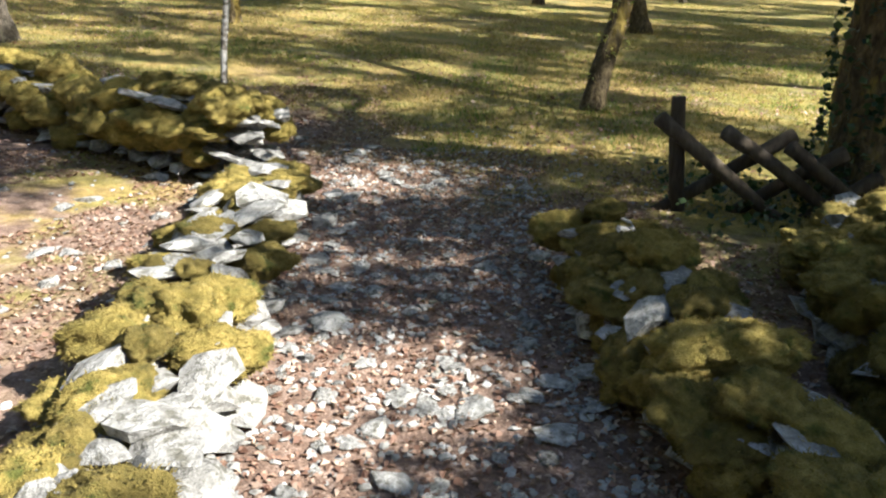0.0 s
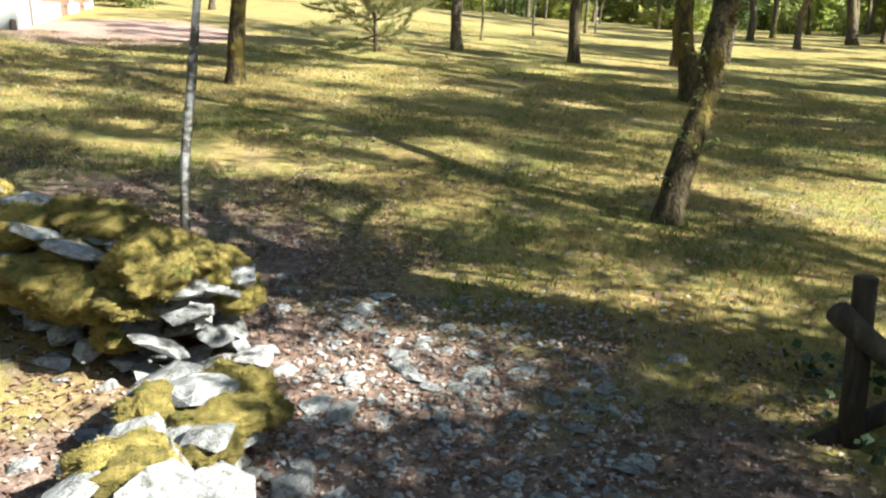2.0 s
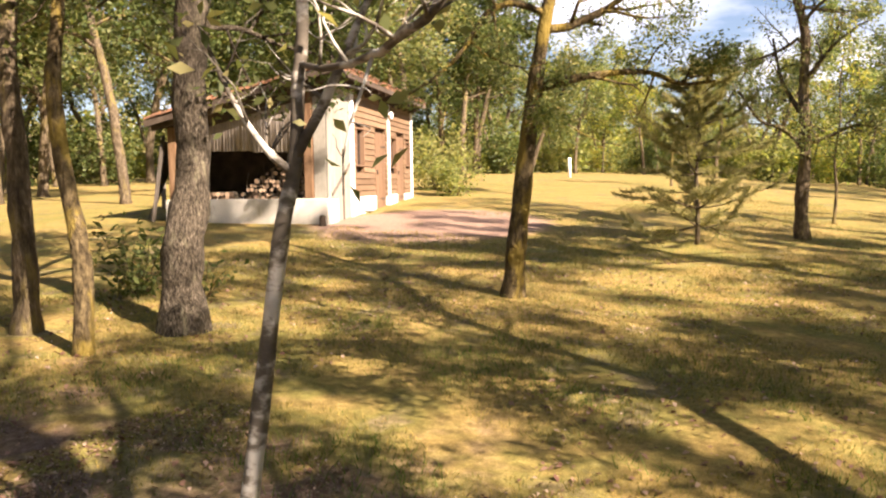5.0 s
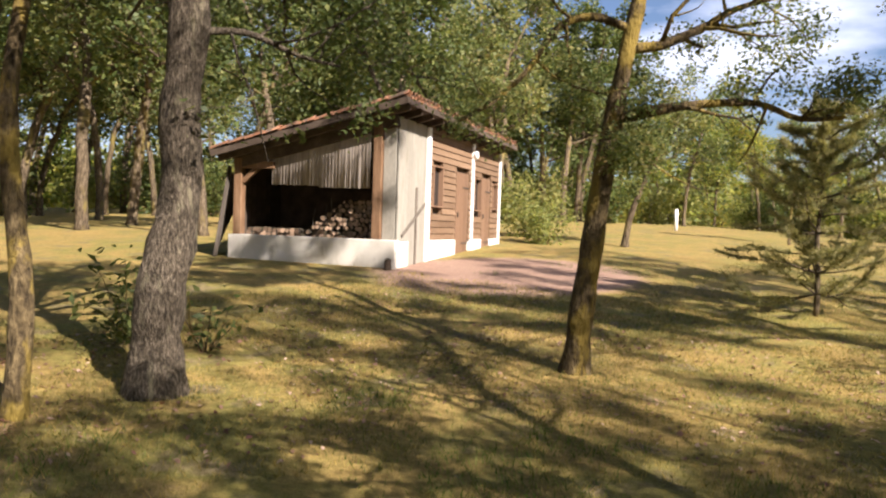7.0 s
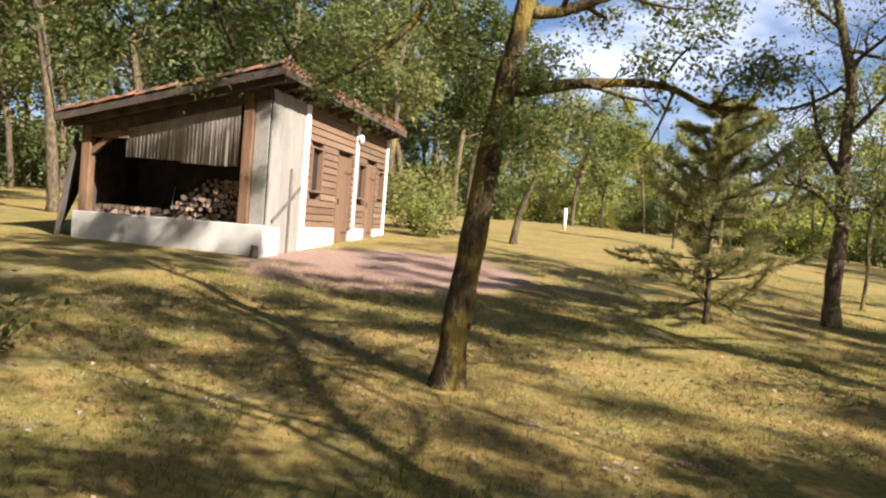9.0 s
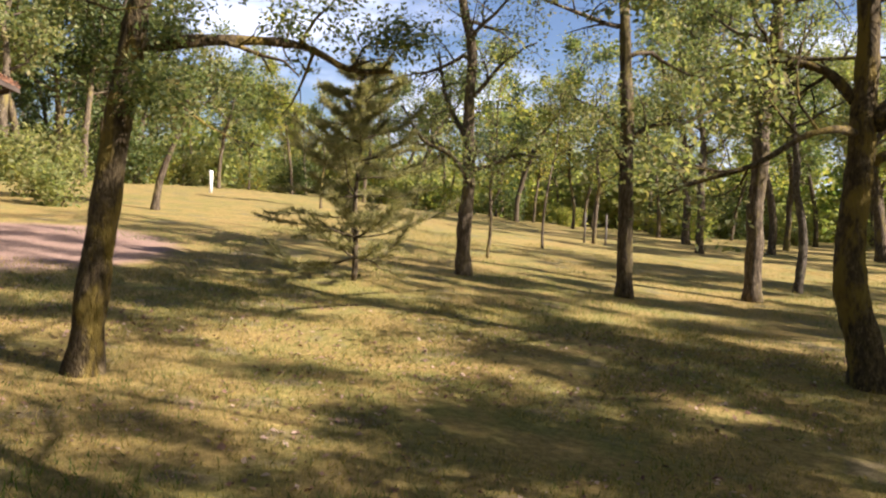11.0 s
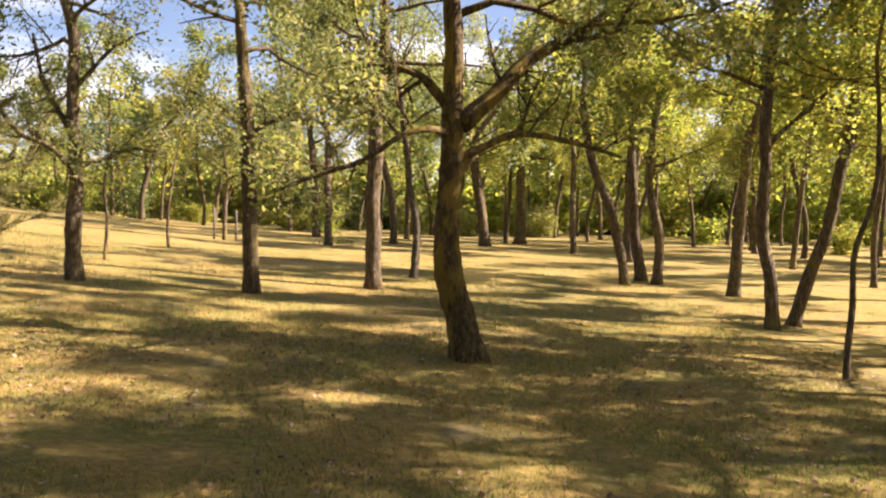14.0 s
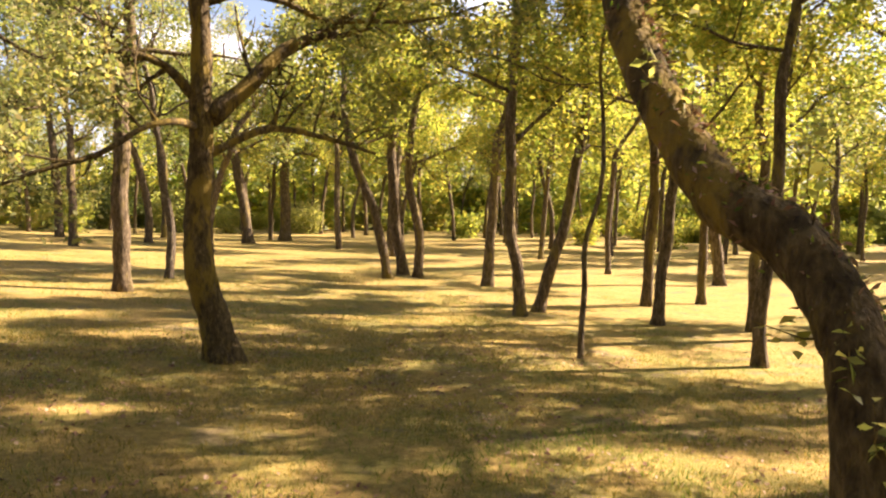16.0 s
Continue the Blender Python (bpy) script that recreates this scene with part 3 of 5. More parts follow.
for k, (line, r) in enumerate([
        ([(11.0, 18.2, 0), (10.96, 18.28, 0.86), (10.88, 18.43, 2.17), (10.93, 18.49, 3.91)], 0.125), ([(11.87, 18.58, 0), (12.11, 18.43, 0.93), (12.37, 18.26, 2.08), (12.62, 18.11, 3.46)], 0.125),
        ([(13.47, 25.57, 0.11), (13.2, 25.8, 1.71), (12.72, 26.15, 3.27)], 0.14), ([(14.74, 26.47, 0.1), (14.57, 26.65, 1.71), (14.47, 26.81, 3.71)], 0.16), ([(14.67, 25.72, 0.08), (14.7, 25.78, 1.74), (14.48, 25.97, 3.03), (14.62, 25.96, 4.65)], 0.14),
        ([(15.14, 18.2, 0), (15.23, 18.21, 1.36), (15.36, 18.19, 3.02)], 0.125), ([(12.67, 16.25, 0), (12.78, 16.23, 1.25), (12.9, 16.2, 2.53)], 0.115), ([(14.8, 22.98, 0), (14.92, 22.97, 1.64), (15.07, 22.95, 3.6)], 0.15),
        ([(10.26, 12.99, 0), (10.29, 13.01, 0.9), (10.48, 12.93, 2.4), (10.56, 12.93, 3.58)], 0.1), ([(16.95, 17.9, 0), (17.0, 17.9, 1.6), (17.1, 17.8, 3.2)], 0.11), ([(22.2, 20.4, 0), (22.0, 20.5, 1.6), (21.7, 20.6, 3.2)], 0.18),
        ([(13.5, 14.8, 0), (13.55, 14.8, 1.5), (13.5, 14.7, 3.0)], 0.1), ([(22.1, 24.5, 0), (22.15, 24.6, 1.6), (22.2, 24.5, 3.2)], 0.1), ([(18.7, 43.4, 0.3), (18.4, 43.5, 2.4), (18.0, 43.6, 4.5)], 0.25), ([(22.0, 45.6, 0.3), (22.0, 45.6, 2.4), (21.9, 45.6, 4.5)], 0.28)]):
    oak("oak_tree", line, r, 9.0, "woodland oak with leaves coloured yellow as if sunlit", 30 + k, auto=8, crown_from=0.26, spread=2.6, leaf_n=14000, leaf=0.1, foliage=GOLD_LEAF, group="oaks of the wood", clump=0.18, seg=9)

# the ivy-clad oak beside the gap in the wall, and oaks added mostly out of view to shade the path
oak("oak_tree", [(2.68, 5.05, 0.1), (2.68, 5.05, 1.2), (2.74, 5.08, 2.5), (2.8, 5.1, 3.8)], 0.24, 10.5, "big dark oak with ivy round its foot", 50,
    # all five limbs are out of view, added to shade wall and ground
    [([(2.75, 5.08, 2.9), (3.3, 5.2, 3.4), (4.0, 5.2, 3.9), (4.8, 5.0, 4.2)], 0.09), ([(2.75, 5.08, 2.7), (2.2, 4.6, 3.3), (1.5, 4.2, 3.7), (0.9, 3.9, 3.9)], 0.07), ([(2.75, 5.08, 3.2), (2.9, 4.3, 3.9), (2.6, 3.5, 4.4), (2.2, 2.8, 4.7)], 0.07), ([(2.75, 5.1, 3.1), (3.4, 5.8, 3.8), (4.2, 6.3, 4.4)], 0.08), ([(2.75, 5.1, 3.3), (2.3, 6.0, 4.0), (1.7, 6.9, 4.6)], 0.08)], auto=14, crown_from=0.3, spread=3.8, tufts=0.28, clump=0.16, leaf_n=46000, bark=BARK_MOSSY, foliage=OAK_LEAF_DEEP)
# shade casters: position, height and leaf count set by where their shadows fall
for k, (x, y, r, top, n, wide) in enumerate([(5.3, -0.8, 0.1, 3.6, 11000, 1.35), (5.15, 0.9, 0.1, 3.55, 12000, 1.5), (5.25, 2.2, 0.1, 3.7, 10000, 1.3), (8.6, 4.4, 0.17, 8.0, 9000, 2.8), (10.5, 8.0, 0.2, 9.0, 13000, 3.8), (11.8, 9.6, 0.16, 8.5, 17000, 3.4), (13.5, 3.0, 0.2, 8.5, 8000, 3.0),
                                             (14.0, 10.0, 0.18, 9.0, 10000, 3.0), (-3.5, -4.0, 0.2, 8.5, 5000, 3.0), (17.5, 7.0, 0.2, 9.0, 8000, 3.0), (16.0, 13.0, 0.16, 9.0, 8000, 3.0), (6.3, 3.0, 0.1, 4.8, 9000, 1.5)]):
    oak("oak_tree", [(x, y, 0), (x + 0.1, y, 0.4 * top), (x + 0.05, y + 0.1, 0.5 * top)], r, top, "added oak, mostly out of view, casting shade", 60 + k, auto=11, crown_from=0.55 if 7 <= y < 11 else 0.3, spread=wide, leaf_n=n, leaf=0.11, clump=0.2 if top < 5 else 0.17, seg=9, tufts=0.45 if top < 5 else 0.2)

# the wood round the meadow
kinds = [wood_tree(101, 0.14, 9.5, 0.26, 2.7, 3600, 0.23, OAK_LEAF, auto=10), wood_tree(102, 0.17, 10.5, 0.22, 3.1, 4200, 0.24, OAK_LEAF, 0.12, auto=11), wood_tree(103, 0.11, 8.5, 0.2, 2.4, 3200, 0.22, GOLD_LEAF, 0.1, auto=10),
         wood_tree(104, 0.16, 11.0, 0.24, 3.0, 4200, 0.24, OAK_LEAF_DEEP, auto=11), wood_tree(105, 0.12, 9.0, 0.2, 2.6, 3600, 0.22, GOLD_LEAF, 0.16, auto=10)]


def bush_kind(seed, foliage, tall, wide, n, leaf):
    """Undergrowth: many thin stems from the ground, leafy from the bottom up."""
    rng = np.random.default_rng(seed)
    z = height(300.0, 300.0)
    ob = thing("shrub", pose(300.0, 300.0, z), "leafy undergrowth shrub at the wood's edge", "shrub", "undergrowth")
    store, tips = ([], []), []
    for k in range(9):
        a = k * 0.7 + rng.uniform(-0.3, 0.3)
        w = np.array([math.cos(a) * wide / tall * 0.6, math.sin(a) * wide / tall * 0.6, 1.0])
        pts, rr = crooked((math.cos(a) * 0.15, math.sin(a) * 0.15, -0.05), w / np.linalg.norm(w), tall * rng.uniform(0.7, 1.1), 0.02, 0.005, rng, 6, 0.16)
        tube(pts, rr, 4, store=store)
        sprout(pts, rr, rng, 6, wide * 0.4, 0.1, store, tips, 0)
    tagged(under("stem_clump", mesh_from("stem_clump", store[0], store[1], BARK), ob), kind="stuff")
    tips = np.array(tips)
    c = tips[rng.integers(0, len(tips), n)] + np.clip(rng.standard_normal((n, 3)), -1.6, 1.6) * 0.16 * wide
    c[:, 2] = np.maximum(c[:, 2], 0.04)
    tagged(under("foliage", leaves("foliage", c, leaf, foliage, rng), ob), kind="stuff")
    return ob


bushes = [bush_kind(120, PALE_LEAF, 2.6, 1.7, 1500, 0.2), bush_kind(121, OAK_LEAF_DEEP, 3.4, 1.9, 1700, 0.22), bush_kind(122, GOLD_LEAF, 2.2, 1.5, 1300, 0.19)]
wood_rng = np.random.default_rng(7)
placed = []


def plant(x, y, k, s):
    m = pose(x, y, height(x, y) - 0.03, 0, 0, wood_rng.uniform(0, 360)) @ Matrix.Scale(s, 4)
    ob = copy_thing(kinds[k], m)
    ob.matrix_basis = m


def scatter_wood(x0, y0, x1, y1, count, gap, allowed, choice, lo=0.85, hi=1.2):
    for _ in range(count * 12):
        if count <= 0:
            break
        x, y = wood_rng.uniform(x0, x1), wood_rng.uniform(y0, y1)
        if not allowed(x, y) or any((x - a) ** 2 + (y - b) ** 2 < gap * gap for a, b in placed):
            continue
        placed.append((x, y))
        plant(x, y, choice[wood_rng.integers(0, len(choice))], wood_rng.uniform(lo, hi))
        count -= 1


# mostly the darkest leaf kind, so this wood's shade is partly painted
scatter_wood(-48, 4, -13.5, 62, 96, 2.2, lambda x, y: x < -15 - 0.05 * (y - 4) or (y > 33 and x < -18), [0, 1, 3, 3, 3])
scatter_wood(-45, 52, 22, 82, 62, 3.2, lambda x, y: y > 56 - 0.15 * abs(x), [0, 1, 2, 3, 4], 0.65, 0.95)
scatter_wood(16, 14, 62, 75, 85, 2.8, lambda x, y: x * 0.75 + y * 0.66 > 36 and y > 10 + 0.1 * x and x > 9 + 0.2 * (y - 20), [0, 2, 4, 2, 4])
scatter_wood(9, 34, 26, 55, 8, 4.0, lambda x, y: True, [0, 1, 2])
# three unseen stands, added to shade the ground and block sky light
scatter_wood(19, -10, 45, 14, 16, 4.0, lambda x, y: True, [0, 2, 4])
scatter_wood(-40, -30, 40, -7, 60, 4.0, lambda x, y: True, [0, 1, 3])
scatter_wood(-34, -8, -9, 6, 22, 3.6, lambda x, y: True, [0, 1, 3])


def scatter_bushes(x0, y0, x1, y1, count, allowed, choice):
    while count > 0:
        x, y = wood_rng.uniform(x0, x1), wood_rng.uniform(y0, y1)
        if allowed(x, y):
            m = pose(x, y, height(x, y) - 0.02, 0, 0, wood_rng.uniform(0, 360)) @ Matrix.Scale(wood_rng.uniform(0.7, 1.25), 4)
            copy_thing(bushes[choice[wood_rng.integers(0, len(choice))]], m).matrix_basis = m
            count -= 1


scatter_bushes(-40, 8, -17, 60, 26, lambda x, y: x < -27 or y > 40, [0, 1, 1])
scatter_bushes(-40, 53, 30, 70, 60, lambda x, y: y > 57 - 0.15 * abs(x), [0, 1, 2])
scatter_bushes(26, 12, 66, 72, 40, lambda x, y: x * 0.75 + y * 0.66 > 52, [2])
far_bush = bush_kind(123, PALE_LEAF, 4.2, 3.0, 700, 0.5)
far_gold = bush_kind(124, GOLD_LEAF, 4.2, 3.0, 700, 0.5)
for k in range(230):
    a = radians(-78 + 160 * (k + wood_rng.random()) / 230)
    d = wood_rng.uniform(66, 92) + (10 if abs(a + 0.2) < 0.35 else 0)
    x, y = d * math.sin(a), 7 + d * math.cos(a)
    m = pose(x, y, height(x, y) - 0.05, 0, 0, wood_rng.uniform(0, 360)) @ Matrix.Scale(wood_rng.uniform(0.9, 1.7), 4)
    copy_thing(far_gold if (a > 0.1 and k % 4) or k % 3 == 0 else far_bush, m).matrix_basis = m
for x, y, k, s in ((-10.6, 28.4, 0, 0.6), (-12.0, 30.5, 0, 0.9)):
    m = pose(x, y, height(x, y) - 0.02, 0, 0, 40 * x) @ Matrix.Scale(s, 4)
    copy_thing(bushes[k], m).matrix_basis = m
for k in (*kinds, *bushes, far_bush, far_gold):
    for o in (*k.children_recursive, k):
        bpy.data.objects.remove(o)


# ---- rocks, moss and the dry-stone walls ----
def rock_mesh(seed, flat):
    rng = np.random.default_rng(seed)
    bm = bmesh.new()
    for _ in range(17):
        d = rng.standard_normal(3)
        d /= np.linalg.norm(d)
        d = d * 0.5 * rng.uniform(0.85, 1.1)
        bm.verts.new((d[0], d[1] * 0.75, d[2] * flat))
    r = bmesh.ops.convex_hull(bm, input=bm.verts[:])
    bmesh.ops.delete(bm, geom=[g for g in set(r["geom_unused"]) | set(r["geom_interior"]) if isinstance(g, bmesh.types.BMVert)], context="VERTS")
    me = bpy.data.meshes.new("stone")
    bm.to_mesh(me)
    bm.free()
    me.materials.append(LIMESTONE)
    return me


ROCKS = [rock_mesh(200 + k, (0.22, 0.34, 0.5)[k % 3]) for k in range(15)]


def moss_mesh(seed):
    rng = np.random.default_rng(seed)
    bm = bmesh.new()
    bmesh.ops.create_icosphere(bm, subdivisions=4, radius=0.5)
    o = Vector(rng.uniform(-50, 50, 3))
    for v in bm.verts:
        n = v.co.normalized()
        d = 1 + 0.35 * noise.noise(n * 1.6 + o) + 0.16 * noise.noise(n * 4.5 + o) + 0.06 * noise.noise(n * 14 + o)
        v.co = Vector((v.co.x, v.co.y * 0.8, v.co.z * (0.75 if v.co.z > 0 else 0.5))) * d
    co = np.array([v.co[:] for v in bm.verts])
    no = np.array([v.normal[:] for v in bm.verts])
    fc = [[v.index for v in f.verts] for f in bm.faces]
    bm.free()
    pick = rng.integers(0, len(co), 1500)
    p, q = co[pick] + rng.standard_normal((1500, 3)) * 0.012, no[pick] + rng.standard_normal((1500, 3)) * 0.5
    w = np.cross(q, rng.standard_normal((1500, 3)))
    w /= np.linalg.norm(w, axis=1)[:, None] + 1e-9
    tips = np.stack([p - w * 0.009, p + w * 0.009, p + q * 0.035], 1).reshape(-1, 3)
    n0 = len(co)
    fc += [[n0 + 3 * k, n0 + 3 * k + 1, n0 + 3 * k + 2] for k in range(1500)]
    me = mesh_from("moss_cushion", np.vstack([co, tips]), fc, MOSS)
    return me


MOSSES = [moss_mesh(300 + k) for k in range(6)]


def stone_wall(line, width, tall, courses, moss_gap, seed, label, bare=0.0, slabs=0, cushion=1.0):
    """A tumbled dry wall along a line: courses of stones, a rough cap, and moss cushions over it, but for the bare first metres."""
    rng = np.random.default_rng(seed)
    pts = smooth_line(line, 6)
    x0, y0 = pts[0]
    o = np.array([x0, y0, height(x0, y0)])
    wall = thing("dry_stone_wall", pose(*o), label, "stone wall")
    seg = np.linalg.norm(np.diff(pts, axis=0), axis=1)
    run = np.concatenate([[0], np.cumsum(seg)])

    def at(s):
        i = min(np.searchsorted(run, s, "right") - 1, len(seg) - 1)
        u = (s - run[i]) / seg[i]
        d = (pts[i + 1] - pts[i]) / seg[i]
        return pts[i] * (1 - u) + pts[i + 1] * u, d

    def rise(s):
        return tall * (0.9 + 0.35 * noise.noise((s * 1.1, seed * 3.7, 0.0)))

    for c in range(courses):
        w = width * (1 - 0.3 * (c / max(courses - 1, 1)))
        for side in (-0.42, 0.0, 0.42):
            s = rng.uniform(0, 0.15)
            while s < run[-1]:
                l = rng.uniform(0.13, 0.3) * (1.1 if c == courses - 1 else 1)
                p, d = at(min(s + l / 2, run[-1] - 1e-6))
                q = p + np.array([-d[1], d[0]]) * (side * w + rng.uniform(-0.05, 0.05))
                z = rise(s) * (c + 0.45) / courses
                m = pose(q[0] - o[0], q[1] - o[1], height(q[0], q[1]) - o[2] + z + rng.uniform(-0.02, 0.02), rng.uniform(-16, 16), rng.uniform(-16, 16), math.degrees(math.atan2(d[1], d[0])) + rng.uniform(-40, 40))
                t = rng.uniform(0.9, 1.6) * tall / courses
                under("stone", ROCKS[rng.integers(0, 15)], wall, "", m @ Matrix.Diagonal((l * 1.2, rng.uniform(0.15, 0.27) * 1.25, t * 1.6, 1)))
                s += l * 0.9
    for k in range(slabs):
        p, d = at(run[-1] * (k + rng.uniform(0.2, 0.8)) / slabs)
        q = p + np.array([-d[1], d[0]]) * rng.uniform(-0.3, 0.3) * width
        m = pose(q[0] - o[0], q[1] - o[1], height(q[0], q[1]) - o[2] + rise(run[-1] * k / slabs) * rng.uniform(0.72, 0.95), rng.uniform(-10, 10), rng.uniform(-10, 10), rng.uniform(0, 360))
        under("stone", ROCKS[3 * rng.integers(0, 5) + rng.integers(1, 3)], wall, "", m @ Matrix.Diagonal((rng.uniform(0.26, 0.42), rng.uniform(0.28, 0.4), rng.uniform(0.2, 0.32), 1)))
    s = 0.05
    while s < run[-1]:
        p, d = at(min(s, run[-1] - 1e-6))
        side = rng.uniform(-0.56, 0.56)
        if s > bare or rng.random() < 0.25:
            q = p + np.array([-d[1], d[0]]) * side * width
            z = rise(s) * (1.0 - 1.1 * abs(side) ** 1.5) + rng.uniform(-0.06, 0.01) + (0.035 if moss_gap < 0.042 else 0)
            k = rng.uniform(0.15, 0.34) * cushion
            m = pose(q[0] - o[0], q[1] - o[1], height(q[0], q[1]) - o[2] + z, rng.uniform(-12, 12), rng.uniform(-12, 12), rng.uniform(0, 360)) @ Matrix.Diagonal((k, k, k * rng.uniform(0.55, 0.85), 1))
            under("moss_cushion", MOSSES[rng.integers(0, 6)], wall, "", m)
        s += moss_gap * rng.uniform(0.6, 1.4)
    if moss_gap < 0.05:
        s = 0.5 if bare else 0.0
        while s < run[-1]:
            p, d = at(min(s, run[-1] - 1e-6))
            for side in (-0.5, 0.5):
                q = p + np.array([-d[1], d[0]]) * side * width * rng.uniform(0.9, 1.1)
                k = rng.uniform(0.16, 0.3) * cushion
                m = pose(q[0] - o[0], q[1] - o[1], height(q[0], q[1]) - o[2] + rise(s) * rng.uniform(0.15, 0.65), 0, 0, rng.uniform(0, 360)) @ Matrix.Diagonal((k, k, k * rng.uniform(0.8, 1.2), 1))
                under("moss_cushion", MOSSES[rng.integers(0, 6)], wall, "", m)
            s += rng.uniform(0.12, 0.26)
    return wall


stone_wall([(-0.62, 0.5), (-0.74, 1.3), (-0.9, 2.4), (-0.95, 3.4), (-1.02, 4.5)], 0.42, 0.31, 3, 0.085, 1, "low tumbled limestone wall with golden moss beside the path", slabs=11, cushion=1.05)
stone_wall([(-0.95, 4.85), (-1.8, 5.35), (-2.7, 5.95), (-4.8, 7.2)], 0.46, 0.46, 4, 0.045, 2, "mossy tumbled limestone wall with pale broken cap stones", 0.22, 10, 1.3)
stone_wall([(0.74, 3.6), (0.82, 2.6), (0.98, 1.7), (1.25, 0.4)], 0.36, 0.33, 3, 0.041, 3, "low stone wall thick with dark green moss", slabs=6)
stone_wall([(2.25, 3.9), (1.9, 3.2), (1.72, 2.4), (1.7, 1.0)], 0.6, 0.42, 4, 0.026, 4, "shaded heap of mossy wall stones")

stone_rng = np.random.default_rng(21)


def loose(x, y, s, flat=1.0):
    ob = new("limestone_rock", ROCKS[stone_rng.integers(0, 15)])
    ob.matrix_basis = pose(x, y, height(x, y) + 0.04 * s, stone_rng.uniform(-9, 9), stone_rng.uniform(-9, 9), stone_rng.uniform(0, 360)) @ Matrix.Diagonal((s, s, s * flat, 1))
    return tagged(ob, "pale loose limestone lying in dead leaves", "stone", "stones on the path")


for x, y, s in [(-0.115, 4.96, 0.13), (-0.3, 5.02, 0.14), (-0.61, 4.16, 0.26), (-0.45, 2.95, 0.24), (-0.2, 2.2, 0.15), (-0.14, 1.95, 0.16), (-0.44, 1.75, 0.24), (-0.62, 1.5, 0.24), (0.13, 1.75, 0.12),
                (0.35, 2.2, 0.2), (-0.05, 1.55, 0.16), (0.2, 3.6, 0.17), (0.45, 4.9, 0.14), (0.9, 5.4, 0.14), (-0.6, 3.6, 0.2), (-0.55, 4.7, 0.22), (-1.9, 3.6, 0.17), (-2.1, 4.3, 0.15), (-1.75, 2.5, 0.2), (-1.5, 1.9, 0.25)]:
    loose(x, y, s, 0.8)
for _ in range(150):
    x, y = stone_rng.uniform(-0.75, 0.6), stone_rng.uniform(0.9, 5.6) ** 1.0
    loose(x, y, stone_rng.uniform(0.05, 0.13), 0.8)
for _ in range(38):
    loose(stone_rng.uniform(-0.75, 0.6), stone_rng.uniform(1.0, 5.4), stone_rng.uniform(0.09, 0.19), 0.4)
for _ in range(60):
    loose(stone_rng.uniform(-4.0, -1.2), stone_rng.uniform(0.8, 4.6), stone_rng.uniform(0.06, 0.16), 0.8)
for _ in range(45):
    loose(stone_rng.normal(-0.9, 0.5), stone_rng.normal(5.0, 0.45), stone_rng.uniform(0.07, 0.2), 0.9)


# ---- the crossed-pole fence between the wall's end and the ivy oak ----
FENCE_WOOD = surface("dark_fence_wood", [(0.3, (0.025, 0.018, 0.012)), (0.5, (0.06, 0.045, 0.03)), (0.72, (0.12, 0.095, 0.065))], 5, 0.95, 40, 0.8, 0.02, (1, 1, 0.2), 0.25)
fence = thing("pole_fence", pose(1.42, 4.75, height(1.42, 4.75)), "rustic fence of crossed dark poles beside an oak", "fence")
fo = np.array([1.42, 4.75, height(1.42, 4.75)])
frng = np.random.default_rng(5)


def pole(name, a, b, r, parent, origin):
    line = smooth_line([a, (np.array(a) * 0.5 + np.array(b) * 0.5) + frng.standard_normal(3) * 0.015, b], 5) - origin
    v, f = tube(line, np.linspace(r, r * 0.85, len(line)), 9, 0.05, frng)
    return under(name, mesh_from(name, v, f, FENCE_WOOD), parent)


pole("post", (1.43, 4.76, 0.0), (1.36, 4.73, 0.77), 0.05, fence, fo)
for a, b in (((1.24, 4.66, 0.66), (2.15, 4.66, -0.08)), ((1.63, 4.66, 0.58), (2.4, 4.7, 0.02)), ((2.08, 4.76, 0.54), (1.28, 4.76, 0.06)), ((2.4, 4.76, 0.43), (1.68, 4.76, 0.0)), ((2.0, 4.62, 0.5), (2.5, 4.62, 0.12)), ((2.6, 4.7, 0.3), (2.1, 4.72, -0.02))):
    pole("pole", a, b, 0.046, fence, fo)



# ---- the birch-like sapling by the wall ----
sapling = oak("young_birch", [(-1.73, 6.4, 0.3), (-1.69, 6.42, 0.83), (-1.64, 6.45, 1.23), (-1.58, 6.5, 1.78), (-1.55, 6.54, 2.0), (-1.55, 6.57, 2.25), (-1.55, 6.6, 2.5)], 0.03, 3.8,
              "thin leaning sapling with blotched white bark", 70,
              [([(-1.55, 6.54, 2.02), (-1.47, 6.58, 2.18), (-1.4, 6.62, 2.36), (-1.3, 6.68, 2.6), (-1.15, 6.75, 2.9)], 0.018), ([(-1.55, 6.53, 1.98), (-1.62, 6.5, 2.05), (-1.72, 6.48, 2.2), (-1.8, 6.45, 2.4)], 0.014)],
              auto=4, crown_from=0.65, spread=0.9, leaf_n=260, leaf=0.055, bark=BIRCH, group="saplings", clump=0.05, seg=9, flare=1.3, taper=1.2)


